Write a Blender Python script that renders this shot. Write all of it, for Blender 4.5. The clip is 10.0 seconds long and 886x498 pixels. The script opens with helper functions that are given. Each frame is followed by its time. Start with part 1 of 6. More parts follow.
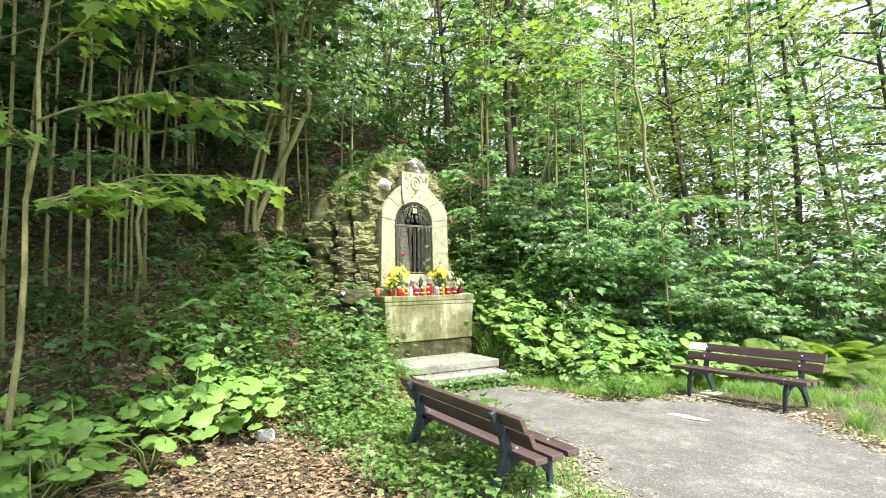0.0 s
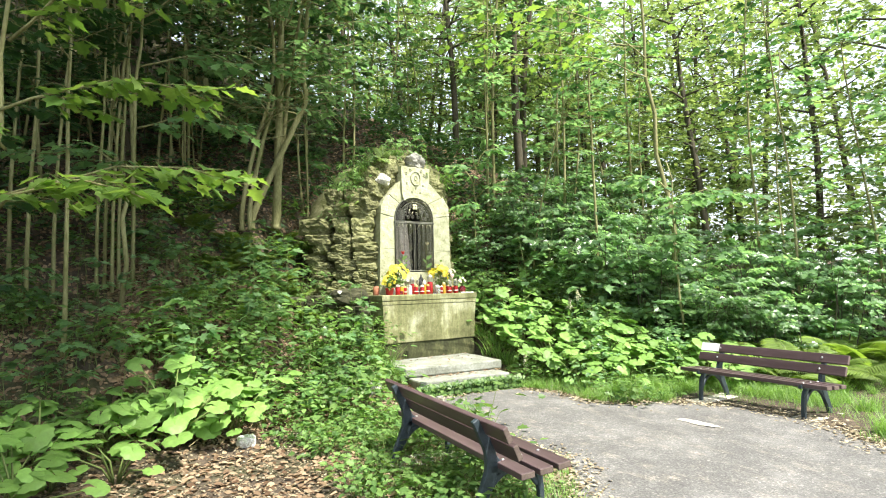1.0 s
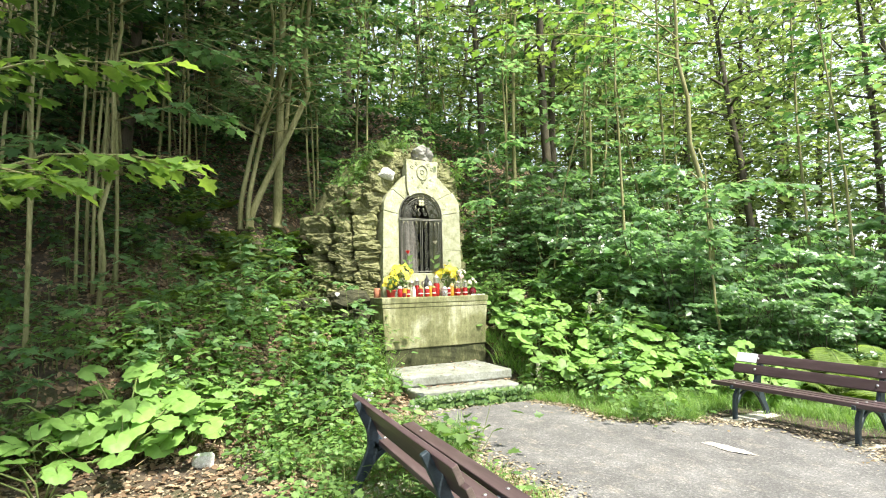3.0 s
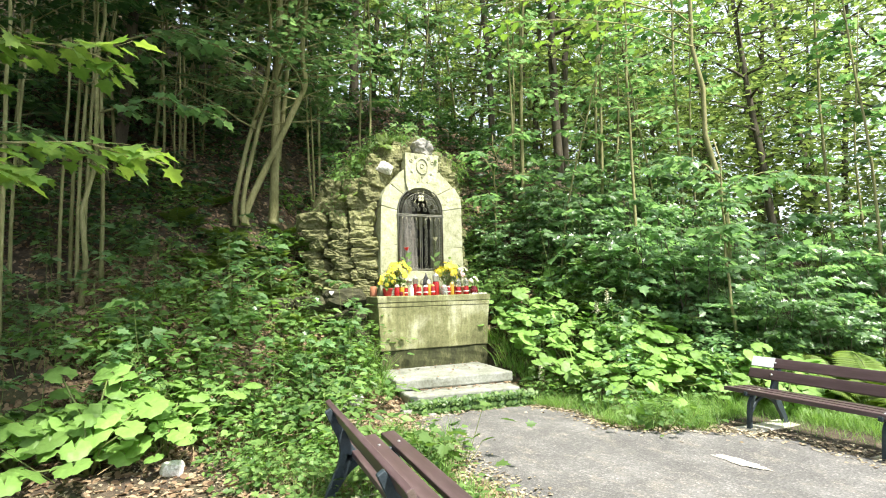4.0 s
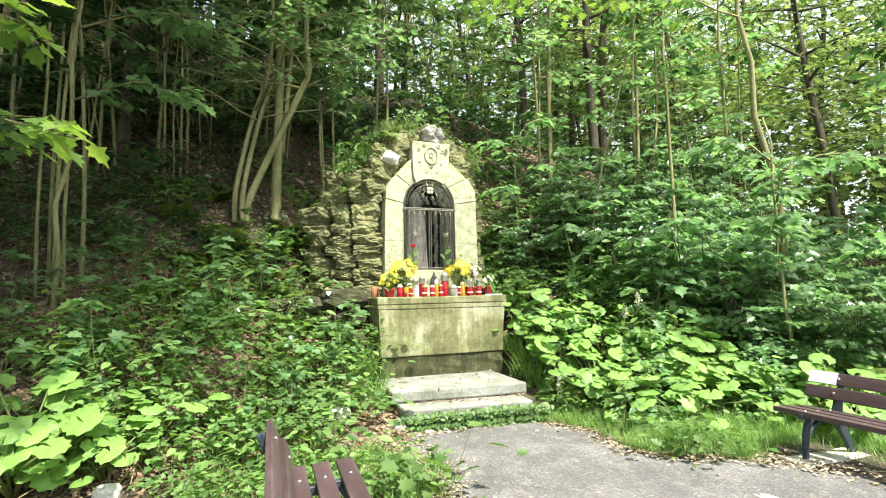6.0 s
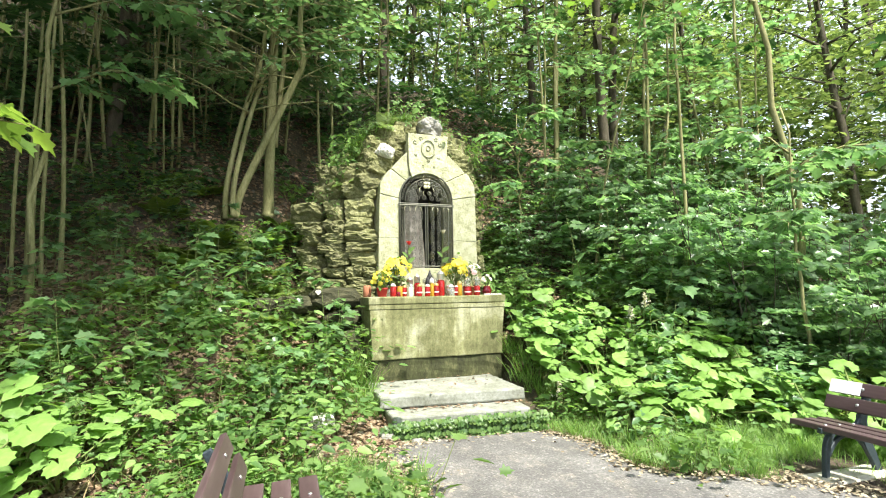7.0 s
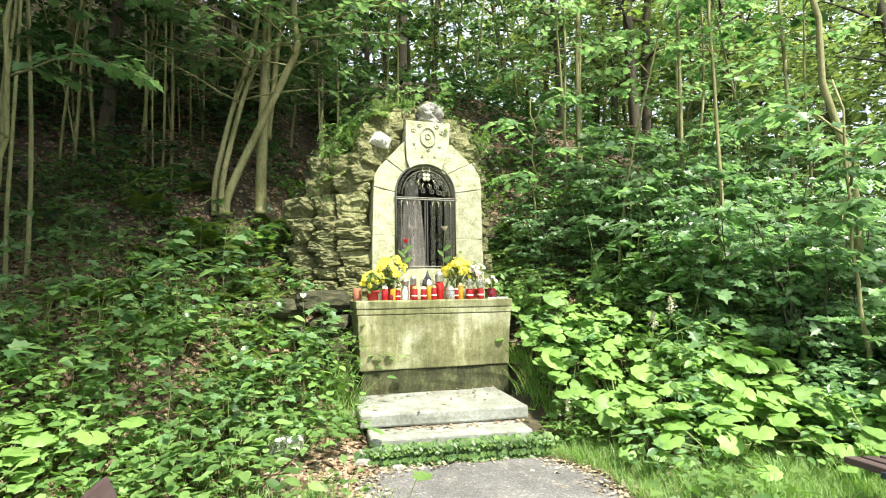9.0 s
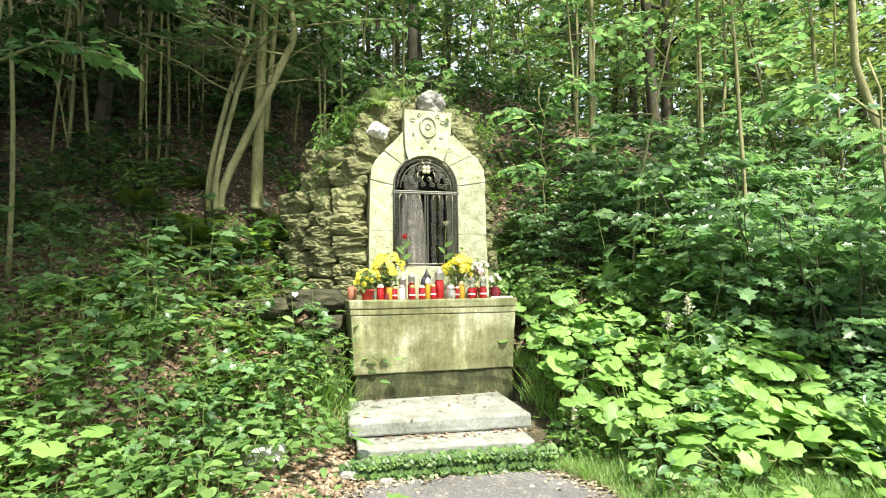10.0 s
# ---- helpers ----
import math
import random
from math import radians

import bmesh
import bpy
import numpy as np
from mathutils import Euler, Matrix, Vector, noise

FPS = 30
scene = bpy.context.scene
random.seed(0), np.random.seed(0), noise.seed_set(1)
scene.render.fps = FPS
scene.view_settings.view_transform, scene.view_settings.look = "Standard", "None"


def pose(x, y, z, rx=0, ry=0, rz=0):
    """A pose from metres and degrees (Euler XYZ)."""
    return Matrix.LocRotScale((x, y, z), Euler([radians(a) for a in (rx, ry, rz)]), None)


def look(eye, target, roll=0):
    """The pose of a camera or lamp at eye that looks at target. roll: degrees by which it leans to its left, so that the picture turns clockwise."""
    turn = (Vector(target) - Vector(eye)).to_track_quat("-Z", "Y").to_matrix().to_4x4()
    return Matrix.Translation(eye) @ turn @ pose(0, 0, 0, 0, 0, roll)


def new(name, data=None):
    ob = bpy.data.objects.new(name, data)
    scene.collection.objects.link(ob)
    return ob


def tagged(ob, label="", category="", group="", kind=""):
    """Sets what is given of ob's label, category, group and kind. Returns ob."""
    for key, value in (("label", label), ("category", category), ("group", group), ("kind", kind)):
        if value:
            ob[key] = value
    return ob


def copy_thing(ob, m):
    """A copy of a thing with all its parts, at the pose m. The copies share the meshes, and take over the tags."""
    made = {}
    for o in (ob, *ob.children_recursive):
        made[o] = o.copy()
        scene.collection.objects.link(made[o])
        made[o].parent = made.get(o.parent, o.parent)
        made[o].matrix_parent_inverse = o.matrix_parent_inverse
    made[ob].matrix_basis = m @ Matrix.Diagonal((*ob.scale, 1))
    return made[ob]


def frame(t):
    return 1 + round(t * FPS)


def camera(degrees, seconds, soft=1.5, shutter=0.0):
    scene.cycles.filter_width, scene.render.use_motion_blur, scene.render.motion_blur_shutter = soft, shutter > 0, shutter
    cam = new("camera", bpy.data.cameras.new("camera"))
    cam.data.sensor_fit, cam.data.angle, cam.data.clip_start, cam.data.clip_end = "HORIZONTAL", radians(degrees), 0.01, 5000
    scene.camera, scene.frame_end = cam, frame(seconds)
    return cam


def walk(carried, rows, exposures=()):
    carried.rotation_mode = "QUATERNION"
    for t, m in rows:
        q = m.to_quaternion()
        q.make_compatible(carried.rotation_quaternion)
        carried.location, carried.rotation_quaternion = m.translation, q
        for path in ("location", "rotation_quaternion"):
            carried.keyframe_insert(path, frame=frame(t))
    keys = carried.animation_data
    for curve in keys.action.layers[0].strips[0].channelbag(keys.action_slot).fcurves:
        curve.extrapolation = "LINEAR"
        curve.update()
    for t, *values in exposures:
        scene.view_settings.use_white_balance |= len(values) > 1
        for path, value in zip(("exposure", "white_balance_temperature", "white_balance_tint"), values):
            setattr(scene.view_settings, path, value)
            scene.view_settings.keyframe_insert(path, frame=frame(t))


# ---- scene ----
cam = camera(76.4, 10.0, soft=1.1)
PATH = [
    (0, (-5.351, -7.82, 1.595), (-4.188, -6.197, 1.712), -0.9),
    (0.5, (-5.142, -7.736, 1.591), (-4.003, -6.096, 1.706), -1.0),
    (1, (-4.948, -7.684, 1.566), (-3.831, -6.029, 1.683), -1.1),
    (1.5, (-4.697, -7.631, 1.569), (-3.617, -5.952, 1.69), -1.2),
    (2, (-4.5, -7.58, 1.572), (-3.457, -5.879, 1.695), -1.3),
    (2.5, (-4.298, -7.493, 1.555), (-3.286, -5.772, 1.678), -1.2),
    (2.7, (-4.218, -7.452, 1.548), (-3.216, -5.726, 1.673), -1.2),
    (3.8, (-3.816, -7.249, 1.534), (-2.864, -5.495, 1.661), -0.9),
    (4, (-3.703, -7.214, 1.53), (-2.768, -5.45, 1.655), -1.0),
    (4.5, (-3.464, -7.117, 1.537), (-2.567, -5.334, 1.664), -1.0),
    (5, (-3.283, -7.024, 1.527), (-2.428, -5.221, 1.66), -1.0),
    (5.5, (-3.089, -6.888, 1.497), (-2.272, -5.068, 1.631), -0.9),
    (5.7, (-3.023, -6.834, 1.479), (-2.217, -5.009, 1.618), -0.9),
    (6.8, (-2.579, -6.543, 1.491), (-1.841, -4.689, 1.622), -0.9),
    (7, (-2.548, -6.505, 1.489), (-1.808, -4.652, 1.623), -0.7),
    (7.5, (-2.346, -6.376, 1.5), (-1.634, -4.512, 1.637), -0.8),
    (8, (-2.187, -6.273, 1.504), (-1.507, -4.398, 1.644), -0.8),
    (8.5, (-2.011, -6.136, 1.507), (-1.367, -4.247, 1.644), -0.7),
    (9, (-1.861, -5.999, 1.525), (-1.248, -4.099, 1.657), -0.6),
    (9.5, (-1.699, -5.845, 1.539), (-1.119, -3.935, 1.668), -0.6),
    (10, (-1.538, -5.703, 1.527), (-0.993, -3.783, 1.653), -0.6),
]
walk(cam, [(t, look(eye, target, roll)) for t, eye, target, roll in PATH])
EXPOSURE = 1.4

# ---- light ----
SUN_EL, SUN_AZ = 60.0, 162.0          # height; compass angle from +y towards +x
world = bpy.data.worlds.new("sky")
scene.world = world
world.use_nodes = True
wn = world.node_tree
sky = wn.nodes.new("ShaderNodeTexSky")
sky.sky_type = 'NISHITA'
sky.sun_disc = False
sky.sun_elevation, sky.sun_rotation = radians(SUN_EL), radians(SUN_AZ)
sky.air_density, sky.dust_density = 1.0, 2.5
veil = wn.nodes.new("ShaderNodeMix")          # thin bright cloud over the whole sky
veil.data_type = 'RGBA'
veil.inputs[0].default_value = 0.6
veil.inputs[7].default_value = (4.9, 5.2, 5.7, 1)
wn.links.new(sky.outputs[0], veil.inputs[6])
wn.links.new(veil.outputs[2], wn.nodes["Background"].inputs[0])
wn.nodes["Background"].inputs[1].default_value = 0.15
sun_data = bpy.data.lights.new("sun", 'SUN')
sun_data.energy, sun_data.angle, sun_data.color = 5.0, radians(5), (1.0, 0.95, 0.86)
sun = new("sun", sun_data)
_a, _e = radians(SUN_AZ), radians(SUN_EL)
sun.matrix_world = look((40 * math.sin(_a) * math.cos(_e), 40 * math.cos(_a) * math.cos(_e), 40 * math.sin(_e)), (0, 0, 0))
scene.view_settings.exposure = EXPOSURE

# ---- materials ----
def mat_new(name):
    m = bpy.data.materials.new(name)
    m.use_nodes = True
    nt = m.node_tree
    return m, nt, nt.nodes["Principled BSDF"]


def nd(nt, kind, **inputs):
    n = nt.nodes.new(kind)
    for k, v in inputs.items():
        n.inputs[k.replace("_", " ")].default_value = v
    return n


def ramp(nt, fac, stops):
    r = nt.nodes.new("ShaderNodeValToRGB")
    el = r.color_ramp.elements
    while len(el) < len(stops):
        el.new(0.5)
    for e, (p, c) in zip(el, stops):
        e.position, e.color = p, (*c, 1)
    nt.links.new(fac, r.inputs[0])
    return r


def mix(nt, fac, a, b, mode='MIX'):
    m = nt.nodes.new("ShaderNodeMix")
    m.data_type, m.blend_type = 'RGBA', mode
    for sock, val in ((m.inputs[0], fac), (m.inputs[6], a), (m.inputs[7], b)):
        if hasattr(val, "is_linked"):
            nt.links.new(val, sock)
        else:
            sock.default_value = val if isinstance(val, float) else (*val, 1)
    return m.outputs[2]


def noise_tex(nt, scale, detail=6.0, rough=0.6, stretch=(1, 1, 1), coord="Object"):
    tc = nt.nodes.new("ShaderNodeTexCoord")
    mp = nt.nodes.new("ShaderNodeMapping")
    mp.inputs["Scale"].default_value = stretch
    nt.links.new(tc.outputs[coord], mp.inputs[0])
    n = nd(nt, "ShaderNodeTexNoise", Scale=scale, Detail=detail, Roughness=rough)
    nt.links.new(mp.outputs[0], n.inputs["Vector"])
    return n


def bump(nt, bsdf, height, strength, distance):
    b = nd(nt, "ShaderNodeBump", Strength=strength, Distance=distance)
    nt.links.new(height, b.inputs["Height"])
    nt.links.new(b.outputs[0], bsdf.inputs["Normal"])


def rough_mat(name, stops, scale, rough=0.85, relief=0.4, dist=0.02, fine=8.0, metal=0.0, stretch=(1, 1, 1), vary=0.0, spec=0.3):
    """A grainy surface: a ramp over coarse and fine noise, with relief of the same grain."""
    m, nt, b = mat_new(name)
    n1 = noise_tex(nt, scale, stretch=stretch)
    n2 = noise_tex(nt, scale * fine, 4.0, 0.7, stretch=stretch)
    add = nt.nodes.new("ShaderNodeMath")
    add.operation = 'MULTIPLY_ADD'
    add.inputs[1].default_value = 0.45
    nt.links.new(n2.outputs[0], add.inputs[0])
    half = nd(nt, "ShaderNodeMath")
    half.operation = 'MULTIPLY'
    half.inputs[1].default_value = 0.6
    nt.links.new(n1.outputs[0], half.inputs[0])
    nt.links.new(half.outputs[0], add.inputs[2])
    col = ramp(nt, add.outputs[0], stops).outputs[0]
    if vary:
        oi = nt.nodes.new("ShaderNodeObjectInfo")
        hsv = nt.nodes.new("ShaderNodeHueSaturation")
        mr = nd(nt, "ShaderNodeMapRange", To_Min=1 - vary, To_Max=1 + vary)
        nt.links.new(oi.outputs["Random"], mr.inputs[0])
        nt.links.new(mr.outputs[0], hsv.inputs["Value"])
        nt.links.new(col, hsv.inputs["Color"])
        col = hsv.outputs[0]
    nt.links.new(col, b.inputs["Base Color"])
    b.inputs["Roughness"].default_value, b.inputs["Metallic"].default_value = rough, metal
    b.inputs["Specular IOR Level"].default_value = spec
    bump(nt, b, add.outputs[0], relief, dist)
    return m


def leaf_mat(name, dark, light, through_col, amount=0.45, rough=0.45, gloss=0.35):
    """A thin leaf: reflects and lets light through; each leaf has its own shade."""
    m, nt, b = mat_new(name)
    geo = nt.nodes.new("ShaderNodeNewGeometry")
    oi = nt.nodes.new("ShaderNodeObjectInfo")
    r = ramp(nt, geo.outputs["Random Per Island"], [(0.0, dark), (1.0, light)])
    hsv = nt.nodes.new("ShaderNodeHueSaturation")
    mr = nd(nt, "ShaderNodeMapRange", To_Min=0.75, To_Max=1.25)
    nt.links.new(oi.outputs["Random"], mr.inputs[0])
    nt.links.new(mr.outputs[0], hsv.inputs["Value"])
    nt.links.new(r.outputs[0], hsv.inputs["Color"])
    n = noise_tex(nt, 30.0, 3.0)
    col = mix(nt, 0.25, hsv.outputs[0], ramp(nt, n.outputs[0], [(0.3, (0.5, 0.5, 0.5)), (0.7, (1.3, 1.3, 1.3))]).outputs[0], 'MULTIPLY')
    nt.links.new(col, b.inputs["Base Color"])
    b.inputs["Roughness"].default_value = rough
    b.inputs["Specular IOR Level"].default_value = gloss
    bump(nt, b, n.outputs[0], 0.3, 0.01)
    tr = nt.nodes.new("ShaderNodeBsdfTranslucent")
    tcol = mix(nt, 1.0, col, through_col, 'MULTIPLY')
    nt.links.new(tcol, tr.inputs[0])
    ms = nt.nodes.new("ShaderNodeMixShader")
    ms.inputs[0].default_value = amount
    nt.links.new(b.outputs[0], ms.inputs[1])
    nt.links.new(tr.outputs[0], ms.inputs[2])
    nt.links.new(ms.outputs[0], nt.nodes["Material Output"].inputs[0])
    return m


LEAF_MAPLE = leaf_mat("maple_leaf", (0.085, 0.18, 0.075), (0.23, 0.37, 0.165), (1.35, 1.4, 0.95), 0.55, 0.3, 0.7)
# brighter copy of the maple leaf; sunlight on the sprays is in its colour
LEAF_SUN_TONE = leaf_mat("maple_leaf_sun_toned", (0.13, 0.25, 0.055), (0.26, 0.39, 0.10), (1.5, 1.5, 0.75), 0.5, 0.36, 0.5)
# darker copy of the maple leaf, with shade worked into its colour
LEAF_SHADE_TONE = leaf_mat("maple_leaf_shade_toned", (0.030, 0.075, 0.035), (0.084, 0.160, 0.070), (1.4, 1.6, 0.7), 0.45, 0.4, 0.45)
LEAF_FAR = leaf_mat("canopy_leaf", (0.08, 0.14, 0.05), (0.26, 0.35, 0.13), (1.55, 1.5, 0.95), 0.55, 0.36, 0.6)
LEAF_BUR = leaf_mat("butterbur_leaf", (0.10, 0.22, 0.045), (0.25, 0.41, 0.10), (1.3, 1.5, 0.6), 0.30, 0.5, 0.35)
LEAF_LOW = leaf_mat("groundcover_leaf", (0.072, 0.155, 0.042), (0.204, 0.330, 0.098), (1.4, 1.5, 0.7), 0.42)
LEAF_FERN = leaf_mat("fern_leaf", (0.120, 0.190, 0.042), (0.192, 0.270, 0.063), (1.4, 1.5, 0.6), 0.45)
GRASS = leaf_mat("grass_blade", (0.095, 0.20, 0.045), (0.24, 0.38, 0.10), (1.3, 1.4, 0.7), 0.4)
IVY = leaf_mat("ivy_leaf", (0.060, 0.130, 0.035), (0.156, 0.250, 0.070), (1.3, 1.4, 0.6), 0.3, 0.35)
DRY = leaf_mat("dry_leaf", (0.10, 0.06, 0.035), (0.42, 0.31, 0.20), (1.0, 0.8, 0.5), 0.15, 0.8, 0.15)
DRY_PALE = leaf_mat("pale_dry_leaf", (0.15, 0.115, 0.07), (0.50, 0.44, 0.31), (1.0, 0.8, 0.5), 0.1, 0.85, 0.15)
PETAL_Y = leaf_mat("yellow_petal", (0.78, 0.62, 0.03), (0.86, 0.78, 0.12), (1.0, 0.9, 0.3), 0.3)
PETAL_W = leaf_mat("white_petal", (0.72, 0.67, 0.50), (0.86, 0.83, 0.70), (1.0, 1.0, 0.9), 0.3)
PETAL_P = leaf_mat("pink_petal", (0.70, 0.38, 0.42), (0.80, 0.62, 0.62), (1.0, 0.9, 0.9), 0.3)
PETAL_R = leaf_mat("red_petal", (0.55, 0.03, 0.03), (0.70, 0.06, 0.05), (1.0, 0.5, 0.4), 0.3)

BARK = rough_mat("green_bark", [(0.25, (0.07, 0.075, 0.025)), (0.5, (0.21, 0.205, 0.09)), (0.75, (0.38, 0.365, 0.19))], 7, 0.9, 0.5, 0.01, stretch=(1, 1, 0.25))
BARK_DARK = rough_mat("dark_bark", [(0.25, (0.035, 0.03, 0.022)), (0.5, (0.085, 0.075, 0.05)), (0.75, (0.16, 0.14, 0.10))], 6, 0.95, 0.6, 0.015, stretch=(1, 1, 0.25))
STEM = rough_mat("green_stem", [(0.3, (0.08, 0.12, 0.03)), (0.7, (0.18, 0.22, 0.07))], 12, 0.7, 0.2, 0.004)
DRY_STEM = rough_mat("dry_stem", [(0.3, (0.16, 0.12, 0.06)), (0.7, (0.34, 0.27, 0.15))], 12, 0.9, 0.3, 0.004)
SANDSTONE = rough_mat("pale_sandstone", [(0.28, (0.13, 0.135, 0.065)), (0.42, (0.30, 0.31, 0.18)), (0.56, (0.40, 0.41, 0.27)), (0.75, (0.54, 0.55, 0.41))], 8, 0.9, 0.8, 0.03, 3.6, vary=0.08)
ROCK = rough_mat("mossy_rubble", [(0.28, (0.045, 0.055, 0.016)), (0.42, (0.105, 0.115, 0.038)), (0.56, (0.185, 0.187, 0.088)), (0.75, (0.36, 0.35, 0.215))], 6, 0.95, 0.8, 0.025, 5.0, vary=0.3)
ROCK_DARK = rough_mat("dark_olive_rock", [(0.3, (0.018, 0.018, 0.012)), (0.5, (0.045, 0.047, 0.024)), (0.75, (0.12, 0.115, 0.06))], 6, 0.9, 0.9, 0.03, 5.0, vary=0.3)
WHITE_ROCK = rough_mat("white_quartz", [(0.3, (0.45, 0.43, 0.36)), (0.6, (0.78, 0.77, 0.70))], 9, 0.8, 0.8, 0.02)
GREY_ROCK = rough_mat("grey_capstone", [(0.3, (0.14, 0.14, 0.12)), (0.6, (0.30, 0.295, 0.26))], 6, 0.85, 0.6, 0.02)
STEP_STONE = rough_mat("grey_step_stone", [(0.25, (0.075, 0.08, 0.05)), (0.5, (0.20, 0.21, 0.17)), (0.75, (0.35, 0.365, 0.33))], 4, 0.85, 0.4, 0.01)
IRON = rough_mat("wrought_iron", [(0.3, (0.05, 0.055, 0.045)), (0.7, (0.17, 0.17, 0.13))], 25, 0.55, 0.3, 0.003, metal=0.3)
CAST = rough_mat("painted_cast_iron", [(0.3, (0.018, 0.026, 0.032)), (0.7, (0.05, 0.068, 0.078))], 10, 0.45, 0.2, 0.003)
PLANK = rough_mat("brown_painted_wood", [(0.3, (0.040, 0.024, 0.025)), (0.55, (0.075, 0.048, 0.050)), (0.8, (0.14, 0.105, 0.105))], 5, 0.42, 0.35, 0.004, 7.0, stretch=(0.12, 1, 1), vary=0.12, spec=0.5)
END_GRAIN = rough_mat("worn_end_grain", [(0.3, (0.06, 0.042, 0.036)), (0.7, (0.15, 0.115, 0.095))], 20, 0.85, 0.4, 0.004)
STEEL = rough_mat("steel_bolt", [(0.3, (0.45, 0.45, 0.45)), (0.7, (0.7, 0.7, 0.7))], 40, 0.35, 0.1, 0.001, metal=0.9)
PLATE = rough_mat("white_metal_plate", [(0.3, (0.70, 0.71, 0.72)), (0.7, (0.82, 0.83, 0.84))], 12, 0.4, 0.1, 0.001)
CONCRETE = rough_mat("pale_concrete", [(0.3, (0.36, 0.34, 0.27)), (0.7, (0.60, 0.58, 0.48))], 9, 0.9, 0.5, 0.008)
STATUE = rough_mat("weathered_robe", [(0.3, (0.12, 0.10, 0.085)), (0.5, (0.25, 0.23, 0.20)), (0.75, (0.42, 0.40, 0.35))], 9, 0.8, 0.4, 0.01)
# niche lining: the shade of the recess is put into this colour
NICHE = rough_mat("niche_painted_shade", [(0.3, (0.02, 0.022, 0.02)), (0.7, (0.07, 0.07, 0.06))], 5, 0.95, 0.4, 0.01)
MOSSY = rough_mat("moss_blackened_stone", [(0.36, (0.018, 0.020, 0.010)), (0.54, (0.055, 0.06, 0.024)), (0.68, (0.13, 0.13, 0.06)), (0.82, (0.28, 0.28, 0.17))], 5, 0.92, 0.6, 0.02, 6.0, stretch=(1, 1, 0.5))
GILT = rough_mat("worn_gilt", [(0.3, (0.42, 0.40, 0.22)), (0.7, (0.66, 0.64, 0.44))], 20, 0.5, 0.2, 0.002)
CLAY_RED = rough_mat("red_plastic_pot", [(0.3, (0.42, 0.03, 0.03)), (0.7, (0.55, 0.06, 0.05))], 10, 0.45, 0.1, 0.002)
TERRACOTTA = rough_mat("terracotta_pot", [(0.3, (0.34, 0.13, 0.07)), (0.7, (0.50, 0.22, 0.13))], 14, 0.85, 0.3, 0.004)
BLACK = rough_mat("black_lid", [(0.3, (0.015, 0.015, 0.015)), (0.7, (0.05, 0.05, 0.05))], 20, 0.4, 0.1, 0.001)
WAX = rough_mat("white_wax", [(0.3, (0.72, 0.69, 0.60)), (0.7, (0.83, 0.81, 0.74))], 20, 0.5, 0.1, 0.001)


def glass_mat(name, col, rough=0.12, trans=0.55):
    m, nt, b = mat_new(name)
    n = noise_tex(nt, 30, 3)
    nt.links.new(mix(nt, 0.5, col, ramp(nt, n.outputs[0], [(0.3, tuple(c * 0.7 for c in col)), (0.7, col)]).outputs[0]), b.inputs["Base Color"])
    b.inputs["Roughness"].default_value, b.inputs["Transmission Weight"].default_value = rough, trans
    return m


GLASS_RED = glass_mat("red_candle_glass", (0.62, 0.03, 0.03))
GLASS_DARKRED = glass_mat("dark_red_glass", (0.30, 0.02, 0.03))
GLASS_CLEAR = glass_mat("clear_candle_glass", (0.88, 0.88, 0.82), 0.08, 0.8)
GLASS_AMBER = glass_mat("amber_candle_glass", (0.90, 0.55, 0.06))


def altar_mat():
    """Sandstone with green algae, in streaks that run down, and a pale washed patch."""
    m, nt, b = mat_new("algae_stained_stone")
    coarse = noise_tex(nt, 2.2, 5, 0.6)
    streak = noise_tex(nt, 16.0, 7, 0.7, (1, 1, 0.12))
    fine = noise_tex(nt, 45.0, 7, 0.8)
    base = ramp(nt, coarse.outputs[0], [(0.32, (0.10, 0.105, 0.042)), (0.5, (0.21, 0.215, 0.105)), (0.66, (0.42, 0.43, 0.30))]).outputs[0]
    col = mix(nt, 0.62, base, ramp(nt, streak.outputs[0], [(0.32, (0.45, 0.42, 0.25)), (0.5, (0.9, 0.88, 0.75)), (0.68, (1.5, 1.5, 1.35))]).outputs[0], 'MULTIPLY')
    col = mix(nt, 0.4, col, ramp(nt, fine.outputs[0], [(0.38, (0.3, 0.3, 0.25)), (0.55, (1.15, 1.15, 1.15)), (0.68, (1.6, 1.6, 1.55))]).outputs[0], 'MULTIPLY')
    nt.links.new(col, b.inputs["Base Color"])
    b.inputs["Roughness"].default_value = 0.9
    bump(nt, b, fine.outputs[0], 0.6, 0.008)
    return m


ALTAR = altar_mat()


